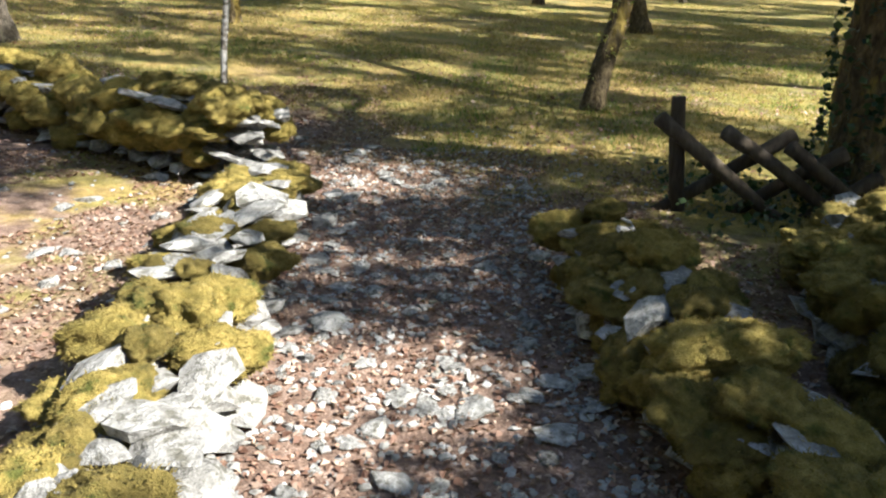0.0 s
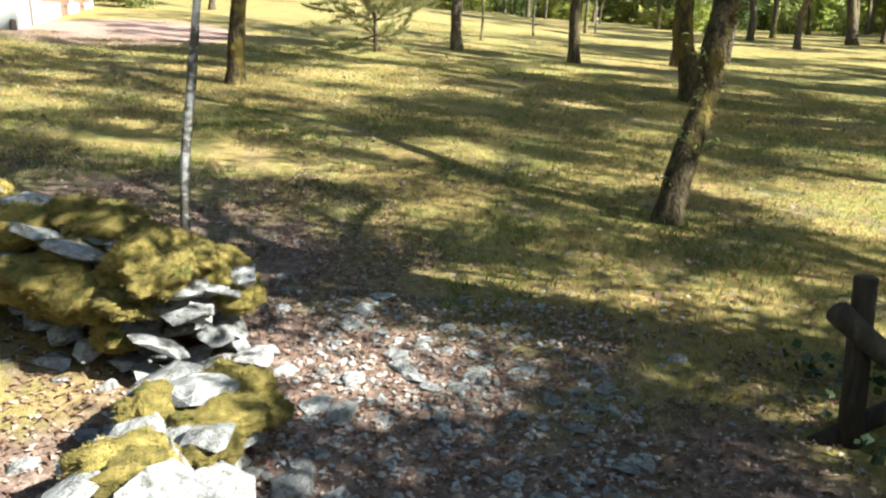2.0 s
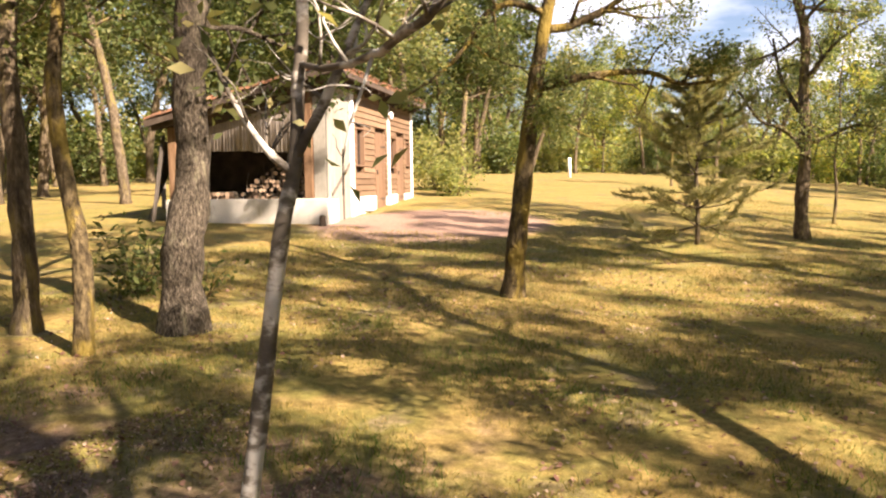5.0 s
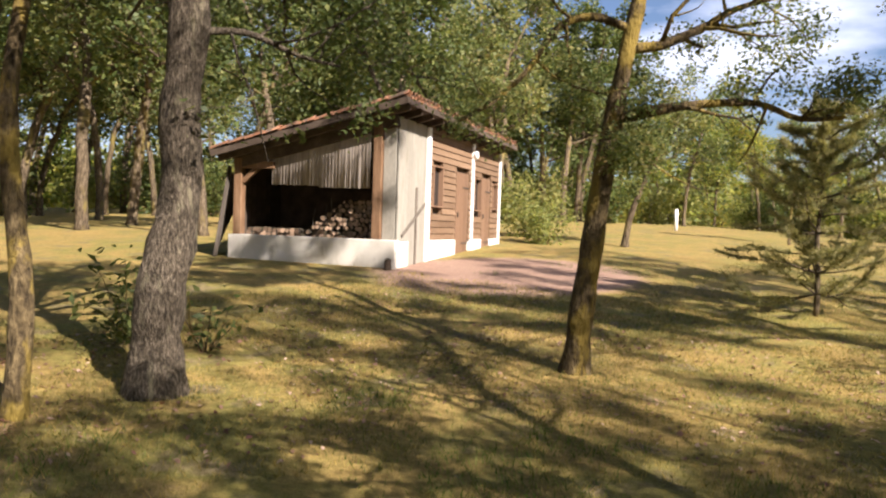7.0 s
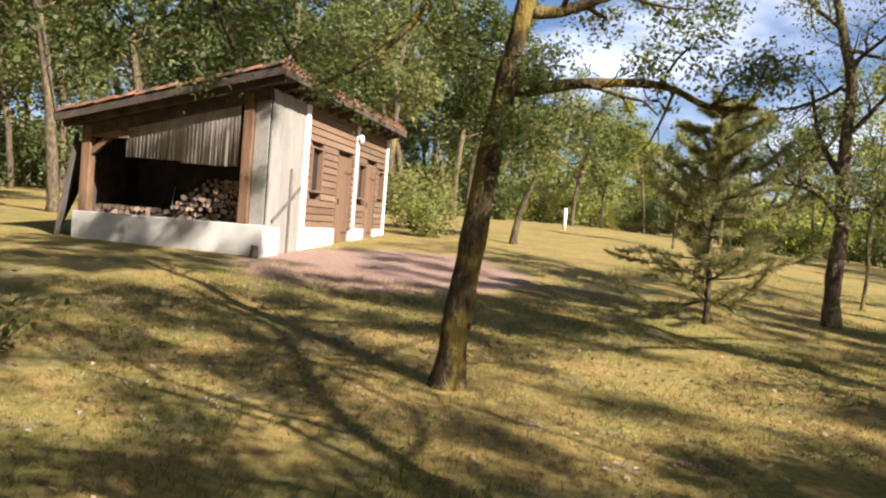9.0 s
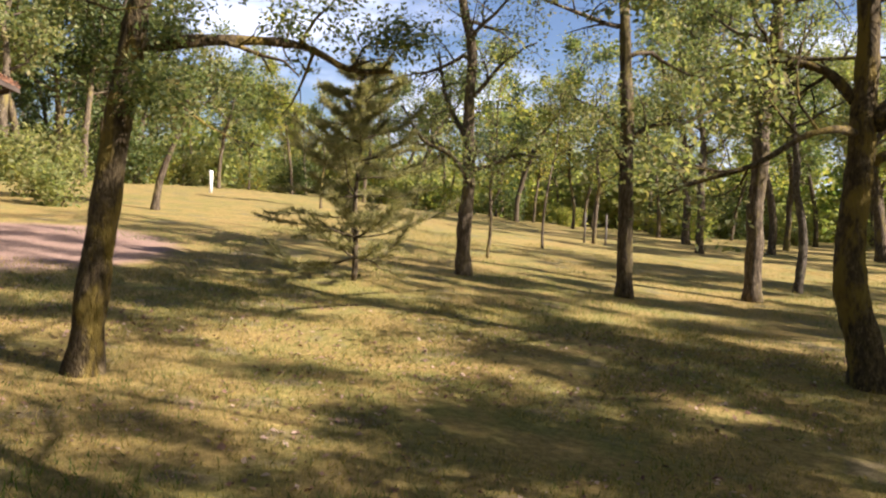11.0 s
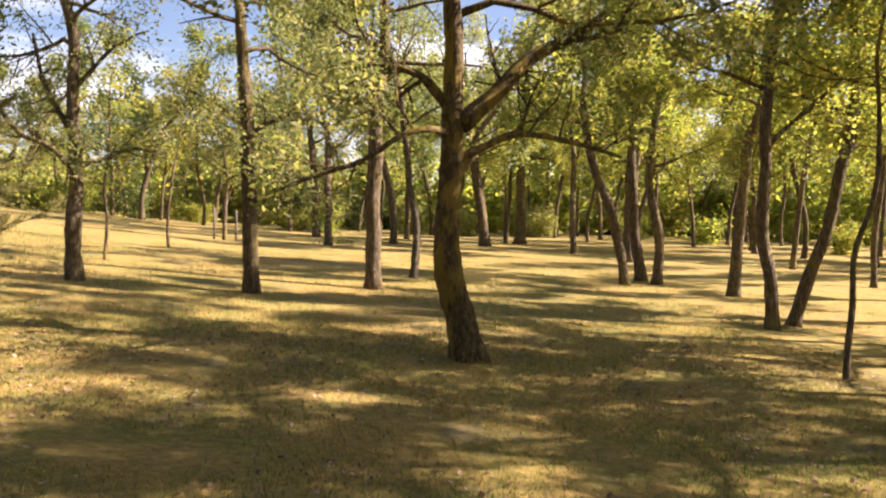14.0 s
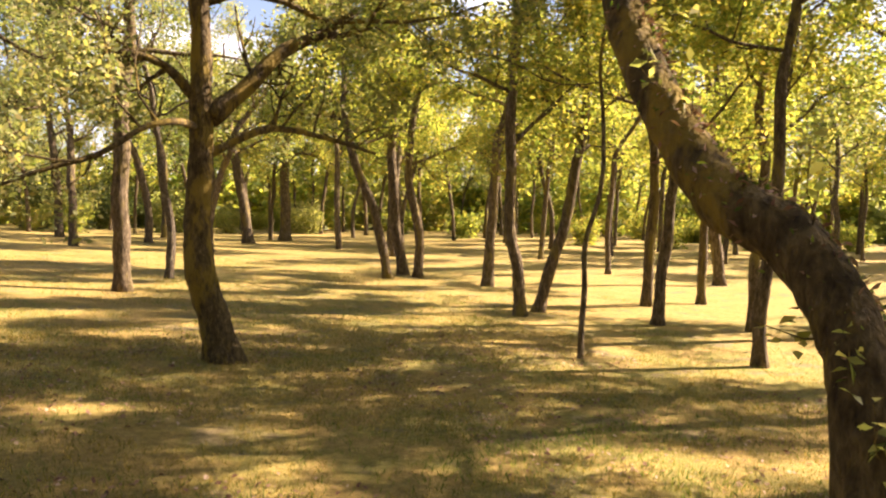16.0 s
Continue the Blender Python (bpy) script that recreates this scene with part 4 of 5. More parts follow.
# ---- the young pine ----
def pine(x, y, tall, seed):
    rng = np.random.default_rng(seed)
    z = height(x, y)
    tree = thing("young_pine", pose(x, y, z), "young bushy pine with olive needles and dry lower boughs", "tree", "conifer in the meadow")
    line = np.array([(0.02 * math.sin(k), 0.02 * math.cos(2 * k), -0.1 + (tall + 0.1) * k / 12) for k in range(13)])
    v, f = tube(line, np.linspace(0.05, 0.01, 13), 8, 0.04, rng)
    under("trunk", mesh_from("trunk", v, f, BARK), tree)
    store, spots, ways = ([], []), [], []
    level = 0.35
    while level < tall:
        q = level / tall
        reach = 1.4 * (1.02 - q) ** 0.45
        for k in range(7):
            a = k * 0.9 + level * 5 + rng.uniform(-0.3, 0.3)
            w = np.array([math.cos(a), math.sin(a), 0.02 + 0.55 * q])
            l = reach * rng.uniform(0.6, 1.2)
            pts, rr = crooked((0, 0, level), w / np.linalg.norm(w), l, 0.018, 0.005, rng, 6, 0.16, 0.04)
            tube(pts, rr, 5, store=store)
            for i in range(2, 7):
                for s in (-1, 1, 0):
                    d = pts[i] - pts[i - 1]
                    d = d / np.linalg.norm(d)
                    t = d + s * 0.9 * np.array([-d[1], d[0], 0.1]) + np.array([0, 0, 0.15])
                    t /= np.linalg.norm(t)
                    e = pts[i] + t * l * rng.uniform(0.12, 0.24)
                    tube([pts[i], e], [0.005, 0.003], 3, store=store)
                    for u in np.linspace(0.15, 1.0, 6):
                        spots.append(pts[i] * (1 - u) + e * u)
                        ways.append(t)
        level += rng.uniform(0.25, 0.35)
    tagged(under("branchwork", mesh_from("branchwork", store[0], store[1], BARK), tree), kind="stuff")
    spots, ways = np.repeat(np.array(spots), 8, 0), np.repeat(np.array(ways), 8, 0)
    n = len(spots)
    d = ways * 0.9 + rng.standard_normal((n, 3)) * 0.55
    d /= np.linalg.norm(d, axis=1)[:, None]
    s = np.cross(d, rng.standard_normal((n, 3)))
    s /= np.linalg.norm(s, axis=1)[:, None]
    nv = np.stack([spots - s * 0.006, spots + s * 0.006, spots + d * rng.uniform(0.08, 0.14, n)[:, None]], 1).reshape(-1, 3)
    tagged(under("needles", mesh_from("needles", nv, np.arange(3 * n).reshape(n, 3), NEEDLE, False), tree), kind="stuff")
    return tree


pine(-2.12, 20.2, 3.2, 8)


# ---- the hut: open wood store in front, boarded rooms behind, one-pitch tiled roof ----
hut = thing("wooden_hut", pose(-9.41, 19.03, 0.95, 0, 0, math.degrees(0.24)), "small boarded hut with tiled roof and open wood store", "hut")
HW, HD = 3.61, 8.2
hrng = np.random.default_rng(9)


def roof_z(x):
    return 3.31 + 0.241 * x


low_wall = part("low_wall", box_bm(-HW, 0.0, -0.35, 0.06, 0.2, 0.68, 0.015), PLASTER, hut, "pale rendered low wall")
part("wall_return", box_bm(-0.14, 0.203, -0.35, 0.06, 0.75, 0.66, 0.015), PLASTER, hut)
part("floor_slab", box_bm(-HW + 0.05, 0.21, -0.3, -0.15, HD - 0.2, 0.2, 0), PLASTER, hut)
for x, y in ((-0.36, 0.1), (-3.42, 0.1)):
    part("post", box_bm(x - 0.09, y - 0.09, 0.683, x + 0.09, y + 0.09, roof_z(x) - 0.26, 0.012), WOOD_POST, hut, "squared orange-brown oak post")
brace = box_bm(-0.05, -0.05, 0, 0.05, 0.05, 0.75, 0.008)
part("brace", brace, WOOD_POST, hut, "", pose(-3.33, 0.1, 1.75, 0, 48, 0))
# top beam, deepened in dark wood to stand in for the overhang's shadow
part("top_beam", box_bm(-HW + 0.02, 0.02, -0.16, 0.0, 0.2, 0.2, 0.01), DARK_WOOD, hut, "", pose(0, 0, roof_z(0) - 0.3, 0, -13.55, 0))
part("lintel", box_bm(-HW + 0.1, 0.03, 2.02, -2.6, 0.17, 2.16, 0.01), WOOD_POST, hut)


def corrugated(name, w, h, ribs, material, parent, label, m):
    bm = bmesh.new()
    n = ribs * 6
    rows = []
    for side in (0, 1):
        for z in (0.0, h):
            rows.append([bm.verts.new((w * i / n, 0.0035 * math.sin(i * 2 * math.pi / 6) + 0.006 * side, z + 0.008 * hrng.standard_normal() * (z == 0))) for i in range(n + 1)])
    for i in range(n):
        bm.faces.new((rows[0][i], rows[0][i + 1], rows[1][i + 1], rows[1][i]))
        bm.faces.new((rows[3][i], rows[3][i + 1], rows[2][i + 1], rows[2][i]))
        bm.faces.new((rows[2][i], rows[2][i + 1], rows[0][i + 1], rows[0][i]))
    return part(name, bm, material, parent, label, m, True)


corrugated("hanging_sheet", 1.08, 1.12, 15, SHEETING, hut, "grey corrugated fibre sheet", pose(-1.6, 0.06, 1.66))
corrugated("hanging_sheet", 1.05, 0.86, 15, SHEETING, hut, "grey corrugated fibre sheet", pose(-2.66, 0.075, 1.7))
for k in range(9):
    y = 0.24 + 0.185 * k
    part("side_panel", box_bm(-0.03, y, 0.1 if y > 0.75 else 0.67, 0.0, y + 0.183, roof_z(0) - 0.24, 0.002), PANEL, hut, "pale weathered upright board")
part("corner_panel", box_bm(-0.262, 0.1, 0.683, -0.002, 0.13, roof_z(-0.26) - 0.25, 0.004), PANEL, hut, "pale weathered upright board")
part("panel_brace", box_bm(0.003, 0, -0.035, 0.03, 1.5, 0.035, 0.004), WOOD_GREY, hut, "", pose(0, 0.45, 0.75, 27, 0, 0))
part("panel_rail", box_bm(0.003, 1.2, 0.1, 0.035, 1.27, 1.75, 0.004), WOOD_GREY, hut)
for k, (y, w) in enumerate(((1.94, 0.2), (5.35, 0.13), (8.12, 0.12))):
    part("pillar", box_bm(-0.12, y - w / 2, -0.2, 0.045, y + w / 2, roof_z(0) - 0.25, 0.012), WHITE, hut, "white-painted wall pillar")
DOORS = ((4.05, 5.05), (6.35, 7.15))
WINDOWS = ((2.35, 2.95, 1.42, 2.26), (5.62, 6.2, 1.42, 2.2), (7.45, 7.9, 1.5, 2.15))
for a, b in ((2.045, 4.0), (5.42, 6.3), (7.2, 8.06)):
    part("plinth", box_bm(-0.12, a, -0.2, 0.02, b, 0.66, 0.01), WHITE, hut, "white-painted plinth")
part("inner_wall", box_bm(-0.16, 2.05, 0.2, -0.125, HD - 0.1, roof_z(-0.15) - 0.12, 0), DARK_WOOD, hut)
board = 0.145
for a, b in ((2.045, 5.28), (5.42, 8.06)):
    z = 0.662
    while z < roof_z(0) - 0.28:
        gaps = sorted([(d0 - 0.05, d1 + 0.05) for d0, d1 in DOORS if z < 2.3 and a < d0 < b] + [(w0 - 0.05, w1 + 0.05) for w0, w1, z0, z1 in WINDOWS if a < w0 < b and z + board > z0 - 0.04 and z < z1 + 0.04])
        start = a
        for g0, g1 in gaps + [(b, b)]:
            if g0 - start > 0.06:
                bm = bmesh.new()
                x0 = -0.11
                for y in (start, g0):
                    for x, zz in ((x0, z), (0.012, z), (-0.012, z + board - 0.008), (x0, z + board - 0.008)):
                        bm.verts.new((x + hrng.uniform(-0.002, 0.002), y, zz))
                v = list(bm.verts)
                for q in ((0, 1, 2, 3), (7, 6, 5, 4), (1, 0, 4, 5), (2, 1, 5, 6), (3, 2, 6, 7), (0, 3, 7, 4)):
                    bm.faces.new([v[i] for i in q])
                part("siding_board", bm, WOOD_SIDING, hut)
            start = max(start, g1)
        z += board
for d0, d1 in DOORS:
    door = part("door", box_bm(-0.1, d0, 0.2, -0.02, d1, 2.28, 0.006), WOOD_DOOR, hut, "closed brown plank door")
    n = 6
    for k in range(n):
        y = d0 + (d1 - d0) * k / n
        part("plank", box_bm(-0.0195, y + 0.006, 0.22, -0.004, y + (d1 - d0) / n - 0.006, 2.26, 0.003), WOOD_DOOR, door)
    part("handle", box_bm(-0.003, d0 + 0.08, 1.2, 0.035, d0 + 0.11, 1.32, 0.004), DARK_WOOD, door, "dark door handle")
    for z in (0.55, 1.9):
        part("strap_hinge", box_bm(-0.003, d1 - 0.5, z, 0.006, d1 - 0.02, z + 0.045, 0.002), DARK_WOOD, door)
for w0, w1, z0, z1 in WINDOWS:
    win = part("window", box_bm(-0.1, w0, z0, -0.09, w1, z1, 0), GLASS_DARK, hut, "small dark window")
    for y0, y1, c0, c1 in ((w0 - 0.05, w0, z0 - 0.04, z1 + 0.04), (w1, w1 + 0.05, z0 - 0.04, z1 + 0.04), (w0, w1, z0 - 0.04, z0), (w0, w1, z1, z1 + 0.04)):
        part("frame_bar", box_bm(-0.112, y0, c0, 0.022, y1, c1, 0.004), WOOD_DOOR, win)
part("back_wall", box_bm(-HW, HD - 0.1, -0.2, -0.13, HD, roof_z(-HW) + 0.2, 0), WOOD_GREY, hut)
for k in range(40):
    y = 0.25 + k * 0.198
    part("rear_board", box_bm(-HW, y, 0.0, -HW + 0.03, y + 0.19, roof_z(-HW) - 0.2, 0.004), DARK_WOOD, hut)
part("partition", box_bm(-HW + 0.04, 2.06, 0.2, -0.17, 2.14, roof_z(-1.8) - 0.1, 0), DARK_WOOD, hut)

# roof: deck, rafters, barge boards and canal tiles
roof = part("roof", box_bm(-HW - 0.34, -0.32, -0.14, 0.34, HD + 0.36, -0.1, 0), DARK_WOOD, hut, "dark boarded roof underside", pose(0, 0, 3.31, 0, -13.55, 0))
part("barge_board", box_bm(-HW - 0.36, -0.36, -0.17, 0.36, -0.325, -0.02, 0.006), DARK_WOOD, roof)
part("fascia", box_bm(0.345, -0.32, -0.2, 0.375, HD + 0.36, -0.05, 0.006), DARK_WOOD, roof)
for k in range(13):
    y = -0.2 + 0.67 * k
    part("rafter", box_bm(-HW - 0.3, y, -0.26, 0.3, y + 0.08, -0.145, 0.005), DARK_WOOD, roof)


def canal_tile(up):
    bm = bmesh.new()
    rings = []
    for y, r in ((0.0, 0.105), (0.43, 0.085)):
        for dr in (0.0, -0.014):
            rings.append([bm.verts.new((-y, (r + dr) * math.cos(math.pi * k / 6), (r + dr) * 0.75 * math.sin(math.pi * k / 6) * up)) for k in range(7)])
    for k in range(6):
        for a, b in ((0, 2), (3, 1), (1, 0), (2, 3)):
            bm.faces.new((rings[a][k], rings[a][k + 1], rings[b][k + 1], rings[b][k]))
    me = bpy.data.meshes.new("tile")
    bmesh.ops.recalc_face_normals(bm, faces=bm.faces[:])
    bm.to_mesh(me)
    bm.free()
    me.materials.append(TILE)
    return me


COVER, PAN = canal_tile(1), canal_tile(-1)
cols = 44
for k in range(cols):
    y = -0.3 + k * 0.203
    for j in range(11):
        if not (j < 2 or k < 4 or k > 42):
            continue
        x = 0.4 - j * 0.39 + hrng.uniform(-0.012, 0.012)
        under("tile", COVER, roof, "", pose(x, y, 0.0 + hrng.uniform(-0.006, 0.006), 0, -2, hrng.uniform(-2, 2)))
        under("tile", PAN, roof, "", pose(x - 0.02, y + 0.1, 0.0, 0, -2, 0))
# the plain rest of the tiling
rv, rf = [], []
for k in range(4, 43):
    y = -0.3 + k * 0.203
    for j in range(2, 11):
        x = 0.4 - j * 0.39
        b0 = len(rv)
        for dx, r in ((0.0, 0.105), (-0.43, 0.085)):
            for q in range(7):
                rv.append((x + dx, y + r * math.cos(math.pi * q / 6), 0.75 * r * math.sin(math.pi * q / 6) + 0.01 * (dx == 0)))
        rf.extend([(b0 + q, b0 + q + 1, b0 + q + 8, b0 + q + 7) for q in range(6)])
rv += [(-HW - 0.3, -0.3, -0.06), (0.3, -0.3, -0.06), (0.3, HD + 0.3, -0.06), (-HW - 0.3, HD + 0.3, -0.06)]
rf.append((len(rv) - 4, len(rv) - 3, len(rv) - 2, len(rv) - 1))
tagged(under("tiles", mesh_from("tiles", rv, rf, TILE), roof), kind="stuff")

# lamp by the middle pillar
lamp = thing("wall_lamp", hut.matrix_basis @ pose(0.05, 5.35, 2.78), "round white wall lamp under the eaves", "lamp")
bm = bmesh.new()
bmesh.ops.create_uvsphere(bm, u_segments=14, v_segments=8, radius=0.11)
bmesh.ops.scale(bm, vec=(0.5, 1, 1), verts=bm.verts[:])
part("shade", bm, WHITE, lamp, "", pose(0.05, 0, 0), True)
part("base", box_bm(-0.008, -0.05, -0.05, 0.012, 0.05, 0.05, 0.004), WHITE, lamp)


# ---- firewood ----
def log_mesh(seed):
    rng = np.random.default_rng(seed)
    v, f = tube([(0, 0, 0), (0, 0.15, 0.004), (0, 0.3, 0.0), (0, 0.45, 0.003)], [0.5, 0.5, 0.5, 0.5], 9, 0.09, rng)
    me = mesh_from("log", v, f, LOG_BARK, False)
    me.materials.append(LOG_END)
    for p in me.polygons:
        if len(p.vertices) > 4:
            p.material_index = 1
    return me


LOGS = [log_mesh(k) for k in range(6)]
pile = thing("firewood_stack", hut.matrix_basis @ pose(-1.2, 0.45, 0.2), "stack of split firewood logs behind the low wall", "firewood")
row = 0
for z in np.arange(0.05, 1.22, 0.088):
    w = 1.75 if z < 0.62 else 1.75 * (1.0 - 0.75 * (z - 0.62))
    x = 0.95 - w + (0.055 if row % 2 else 0)
    while x < 0.95:
        r = hrng.uniform(0.06, 0.115)
        under("log", LOGS[hrng.integers(0, 6)], pile, "", pose(x + hrng.uniform(-0.015, 0.015), hrng.uniform(-0.08, 0.08), z + hrng.uniform(-0.015, 0.015), 0, hrng.uniform(0, 360), hrng.uniform(-4, 4)) @ Matrix.Diagonal((r, 1, r, 1)))
        x += 0.092
    row += 1
pile2 = thing("firewood_stack", hut.matrix_basis @ pose(-2.6, 0.5, 0.2), "low row of firewood logs behind the low wall", "firewood")
for z in (0.07, 0.18, 0.29, 0.4, 0.5, 0.58):
    for x in np.arange(-0.8, 0.42, 0.112):
        r = hrng.uniform(0.085, 0.12)
        under("log", LOGS[hrng.integers(0, 6)], pile2, "", pose(x, hrng.uniform(-0.06, 0.06), z, 0, hrng.uniform(0, 360), hrng.uniform(-5, 5)) @ Matrix.Diagonal((r, 1, r, 1)))
for k in range(7):
    tool = new("leaning_stick", None)
    tool.matrix_basis = hut.matrix_basis @ pose(-2.1 + 0.11 * k, 0.72, 0.2)
    tagged(tool, "crooked dry stick standing in the wood store", "stick", "sticks in the wood store")
    line, rr = crooked((0, 0, 0), (hrng.uniform(-0.2, 0.3), 0.05, 1), hrng.uniform(0.9, 1.35), 0.016, 0.007, hrng, 5, 0.12)
    v, f = tube(line, rr, 5)
    under("stem", mesh_from("stem", v, f, WOOD_GREY), tool)
# a dark stump at the low wall's corner
stump_at = hut.matrix_basis @ Vector((-0.02, -0.16, 0))
stump = thing("wood_stump", pose(stump_at.x, stump_at.y, height(stump_at.x, stump_at.y)), "small dark wood stump against the low wall", "stump")
v, f = tube([(0, 0, -0.05), (0.01, 0, 0.06), (0, 0.01, 0.13), (0.015, 0, 0.2)], [0.08, 0.07, 0.065, 0.06], 10, 0.06, hrng)
under("stem", mesh_from("stem", v, f, DARK_WOOD), stump)
# boards leaning on the hut's far side
for k in range(7):
    bd = new("leaning_board", None)
    gx0, gy0 = (hut.matrix_basis @ Vector((-HW - 0.36 - 0.085 * k, 0.1 + 0.12 * k, 0)))[:2]
    bd.matrix_basis = pose(gx0, gy0, height(gx0, gy0) - 0.03, 0, 0, math.degrees(0.24) + hrng.uniform(-6, 6))
    tagged(bd, "weathered grey board leaning on the hut", "board", "leaning boards")
    part("plank", box_bm(-0.012, -0.06, 0, 0.012, 0.06, hrng.uniform(1.5, 2.0), 0.003), WOOD_GREY, bd, "", pose(0, 0, 0, 0, 10 + 2.6 * k, 0))
for k in range(9):
    x, y = -15.6 + 0.2 * k, 21.0 + 0.12 * k
    pk = new("picket", None)
    pk.matrix_basis = pose(x, y, height(x, y), 0, 0, 31)
    tagged(pk, "pale upright picket standing behind the hut", "picket", "pickets")
    part("slat", box_bm(-0.06, -0.012, -0.05, 0.06, 0.012, 1.35 + 0.1 * (k % 3), 0.004), WOOD_GREY, pk)

# ---- small trees, stakes and shrubs of the meadow ----
oak("fruit_tree", [(-8.67, 30.0, 1.4), (-8.55, 30.0, 2.2), (-8.3, 30.0, 3.0)], 0.11, 3.8, "small leaning fruit tree in the open meadow", 81, auto=8, crown_from=0.5, spread=1.5, leaf_n=3200, leaf=0.12, group="saplings", clump=0.2, seg=9)
oak("sapling", [(2.26, 32.0, 0.7), (2.2, 32.0, 1.8), (2.3, 32.0, 2.9)], 0.045, 4.2, "thin young tree planted in the meadow", 82, auto=7, crown_from=0.55, spread=0.8, leaf_n=500, leaf=0.1, group="saplings", seg=9, flare=1.1)
oak("sapling", [(8.31, 14.58, 0.0), (8.35, 14.59, 0.72), (8.42, 14.58, 1.5), (8.56, 14.5, 2.36), (8.61, 14.5, 3.06)], 0.045, 6.6, "thin young oak in a patch of shade", 83, auto=9, crown_from=0.55, spread=2.0, leaf_n=7000, leaf=0.09, foliage=GOLD_LEAF, group="saplings", seg=9, flare=1.2)
oak("sapling", [(-5.6, 40.0, 1.6), (-5.6, 40.0, 2.6), (-5.5, 40.0, 3.4)], 0.06, 4.4, "young tree in the far meadow", 84, auto=7, crown_from=0.4, spread=1.2, leaf_n=1500, leaf=0.14, group="saplings", seg=9)
oak("sapling", [(0.3, 26.6, 0.9), (0.35, 26.6, 1.6), (0.3, 26.6, 2.4)], 0.04, 3.6, "young leafy tree behind the pine", 85, auto=8, crown_from=0.3, spread=0.8, leaf_n=900, leaf=0.1, foliage=GOLD_LEAF, group="saplings", seg=9)


def stake(x, y, tall, r, material, label, category):
    st = thing("stake", pose(x, y, height(x, y)), label, category, "stakes in the meadow")
    v, f = tube([(0, 0, -0.1), (0.01, 0, tall * 0.5), (0, 0.01, tall)], [r, r, r * 0.95], 9, 0.03, hrng)
    under("shaft", mesh_from("shaft", v, f, material), st)


stake(-11.4, 45.0, 1.0, 0.085, WHITE, "white marker stake in the sunny meadow", "stake")
stake(4.6, 38.3, 1.15, 0.04, WOOD_GREY, "wooden stake beside a planted tree", "stake")
stake(5.4, 38.3, 1.15, 0.04, WOOD_GREY, "wooden stake beside a planted tree", "stake")
oak("sapling", [(5.0, 38.4, 0.8), (5.0, 38.4, 1.9), (5.1, 38.4, 3.0)], 0.09, 4.6, "planted tree between two stakes", 86, auto=7, crown_from=0.4, spread=1.3, leaf_n=1500, leaf=0.14, group="saplings", seg=9)


def broadleaf_shrub(x, y, tall, n, seed, label):
    rng = np.random.default_rng(seed)
    sh = thing("shrub", pose(x, y, height(x, y)), label, "shrub", "shrubs by the oaks")
    tips = []
    for k in range(8):
        a = k * 0.8
        pts, rr = crooked((0.03 * math.cos(a), 0.03 * math.sin(a), -0.03), (0.6 * math.cos(a), 0.6 * math.sin(a), 1.0), tall * rng.uniform(0.7, 1.1), 0.009, 0.003, rng, 6, 0.14)
        v, f = tube(pts, rr, 5)
        under("stem", mesh_from("stem", v, f, BARK_MOSSY), sh)
        tips.extend(pts[1:])
    tips = np.array(tips)
    c = tips[rng.integers(0, len(tips), n)] + np.clip(rng.standard_normal((n, 3)), -1.5, 1.5) * 0.1
    c[:, 2] = np.maximum(c[:, 2], 0.03)
    tagged(under("foliage", leaves("foliage", c, 0.11, OAK_LEAF_DEEP, rng, 0.42), sh), kind="stuff")


broadleaf_shrub(-7.3, 11.7, 0.95, 420, 90, "low broad-leaved evergreen shrub in shade")
broadleaf_shrub(-6.55, 11.9, 0.7, 90, 91, "small evergreen sprout beside the oak")
broadleaf_shrub(-13.6, 13.0, 0.8, 200, 92, "low shrub at the wood's edge")

# ivy round the big oak, sprouts on the bowed trunk
irng = np.random.default_rng(31)
ivy = thing("ivy", pose(2.68, 5.05, height(2.68, 5.05)), "dark glossy ivy climbing the oak's foot", "ivy")
a, z = irng.uniform(0, 6.28, 1600), irng.uniform(0, 1, 1600) ** 1.6 * 2.6
r = 0.27 + 0.12 * np.clip(1 - z / 0.6, 0, 1) + irng.uniform(0, 0.05, 1600)
tagged(under("foliage", leaves("foliage", np.stack([r * np.cos(a), r * np.sin(a), z], 1), 0.055, IVY_LEAF, irng, 0.85), ivy), kind="stuff")
g = irng.uniform(-1, 1, (500, 2)) * np.array([0.8, 0.6]) + np.array([-0.5, -0.25])
gz = [height(2.68 + q[0], 5.05 + q[1]) - height(2.68, 5.05) + 0.02 + 0.12 * irng.random() for q in g]
tagged(under("ivy_mat", leaves("ivy_mat", np.column_stack([g, gz]), 0.05, IVY_LEAF, irng, 0.85), ivy), kind="stuff")
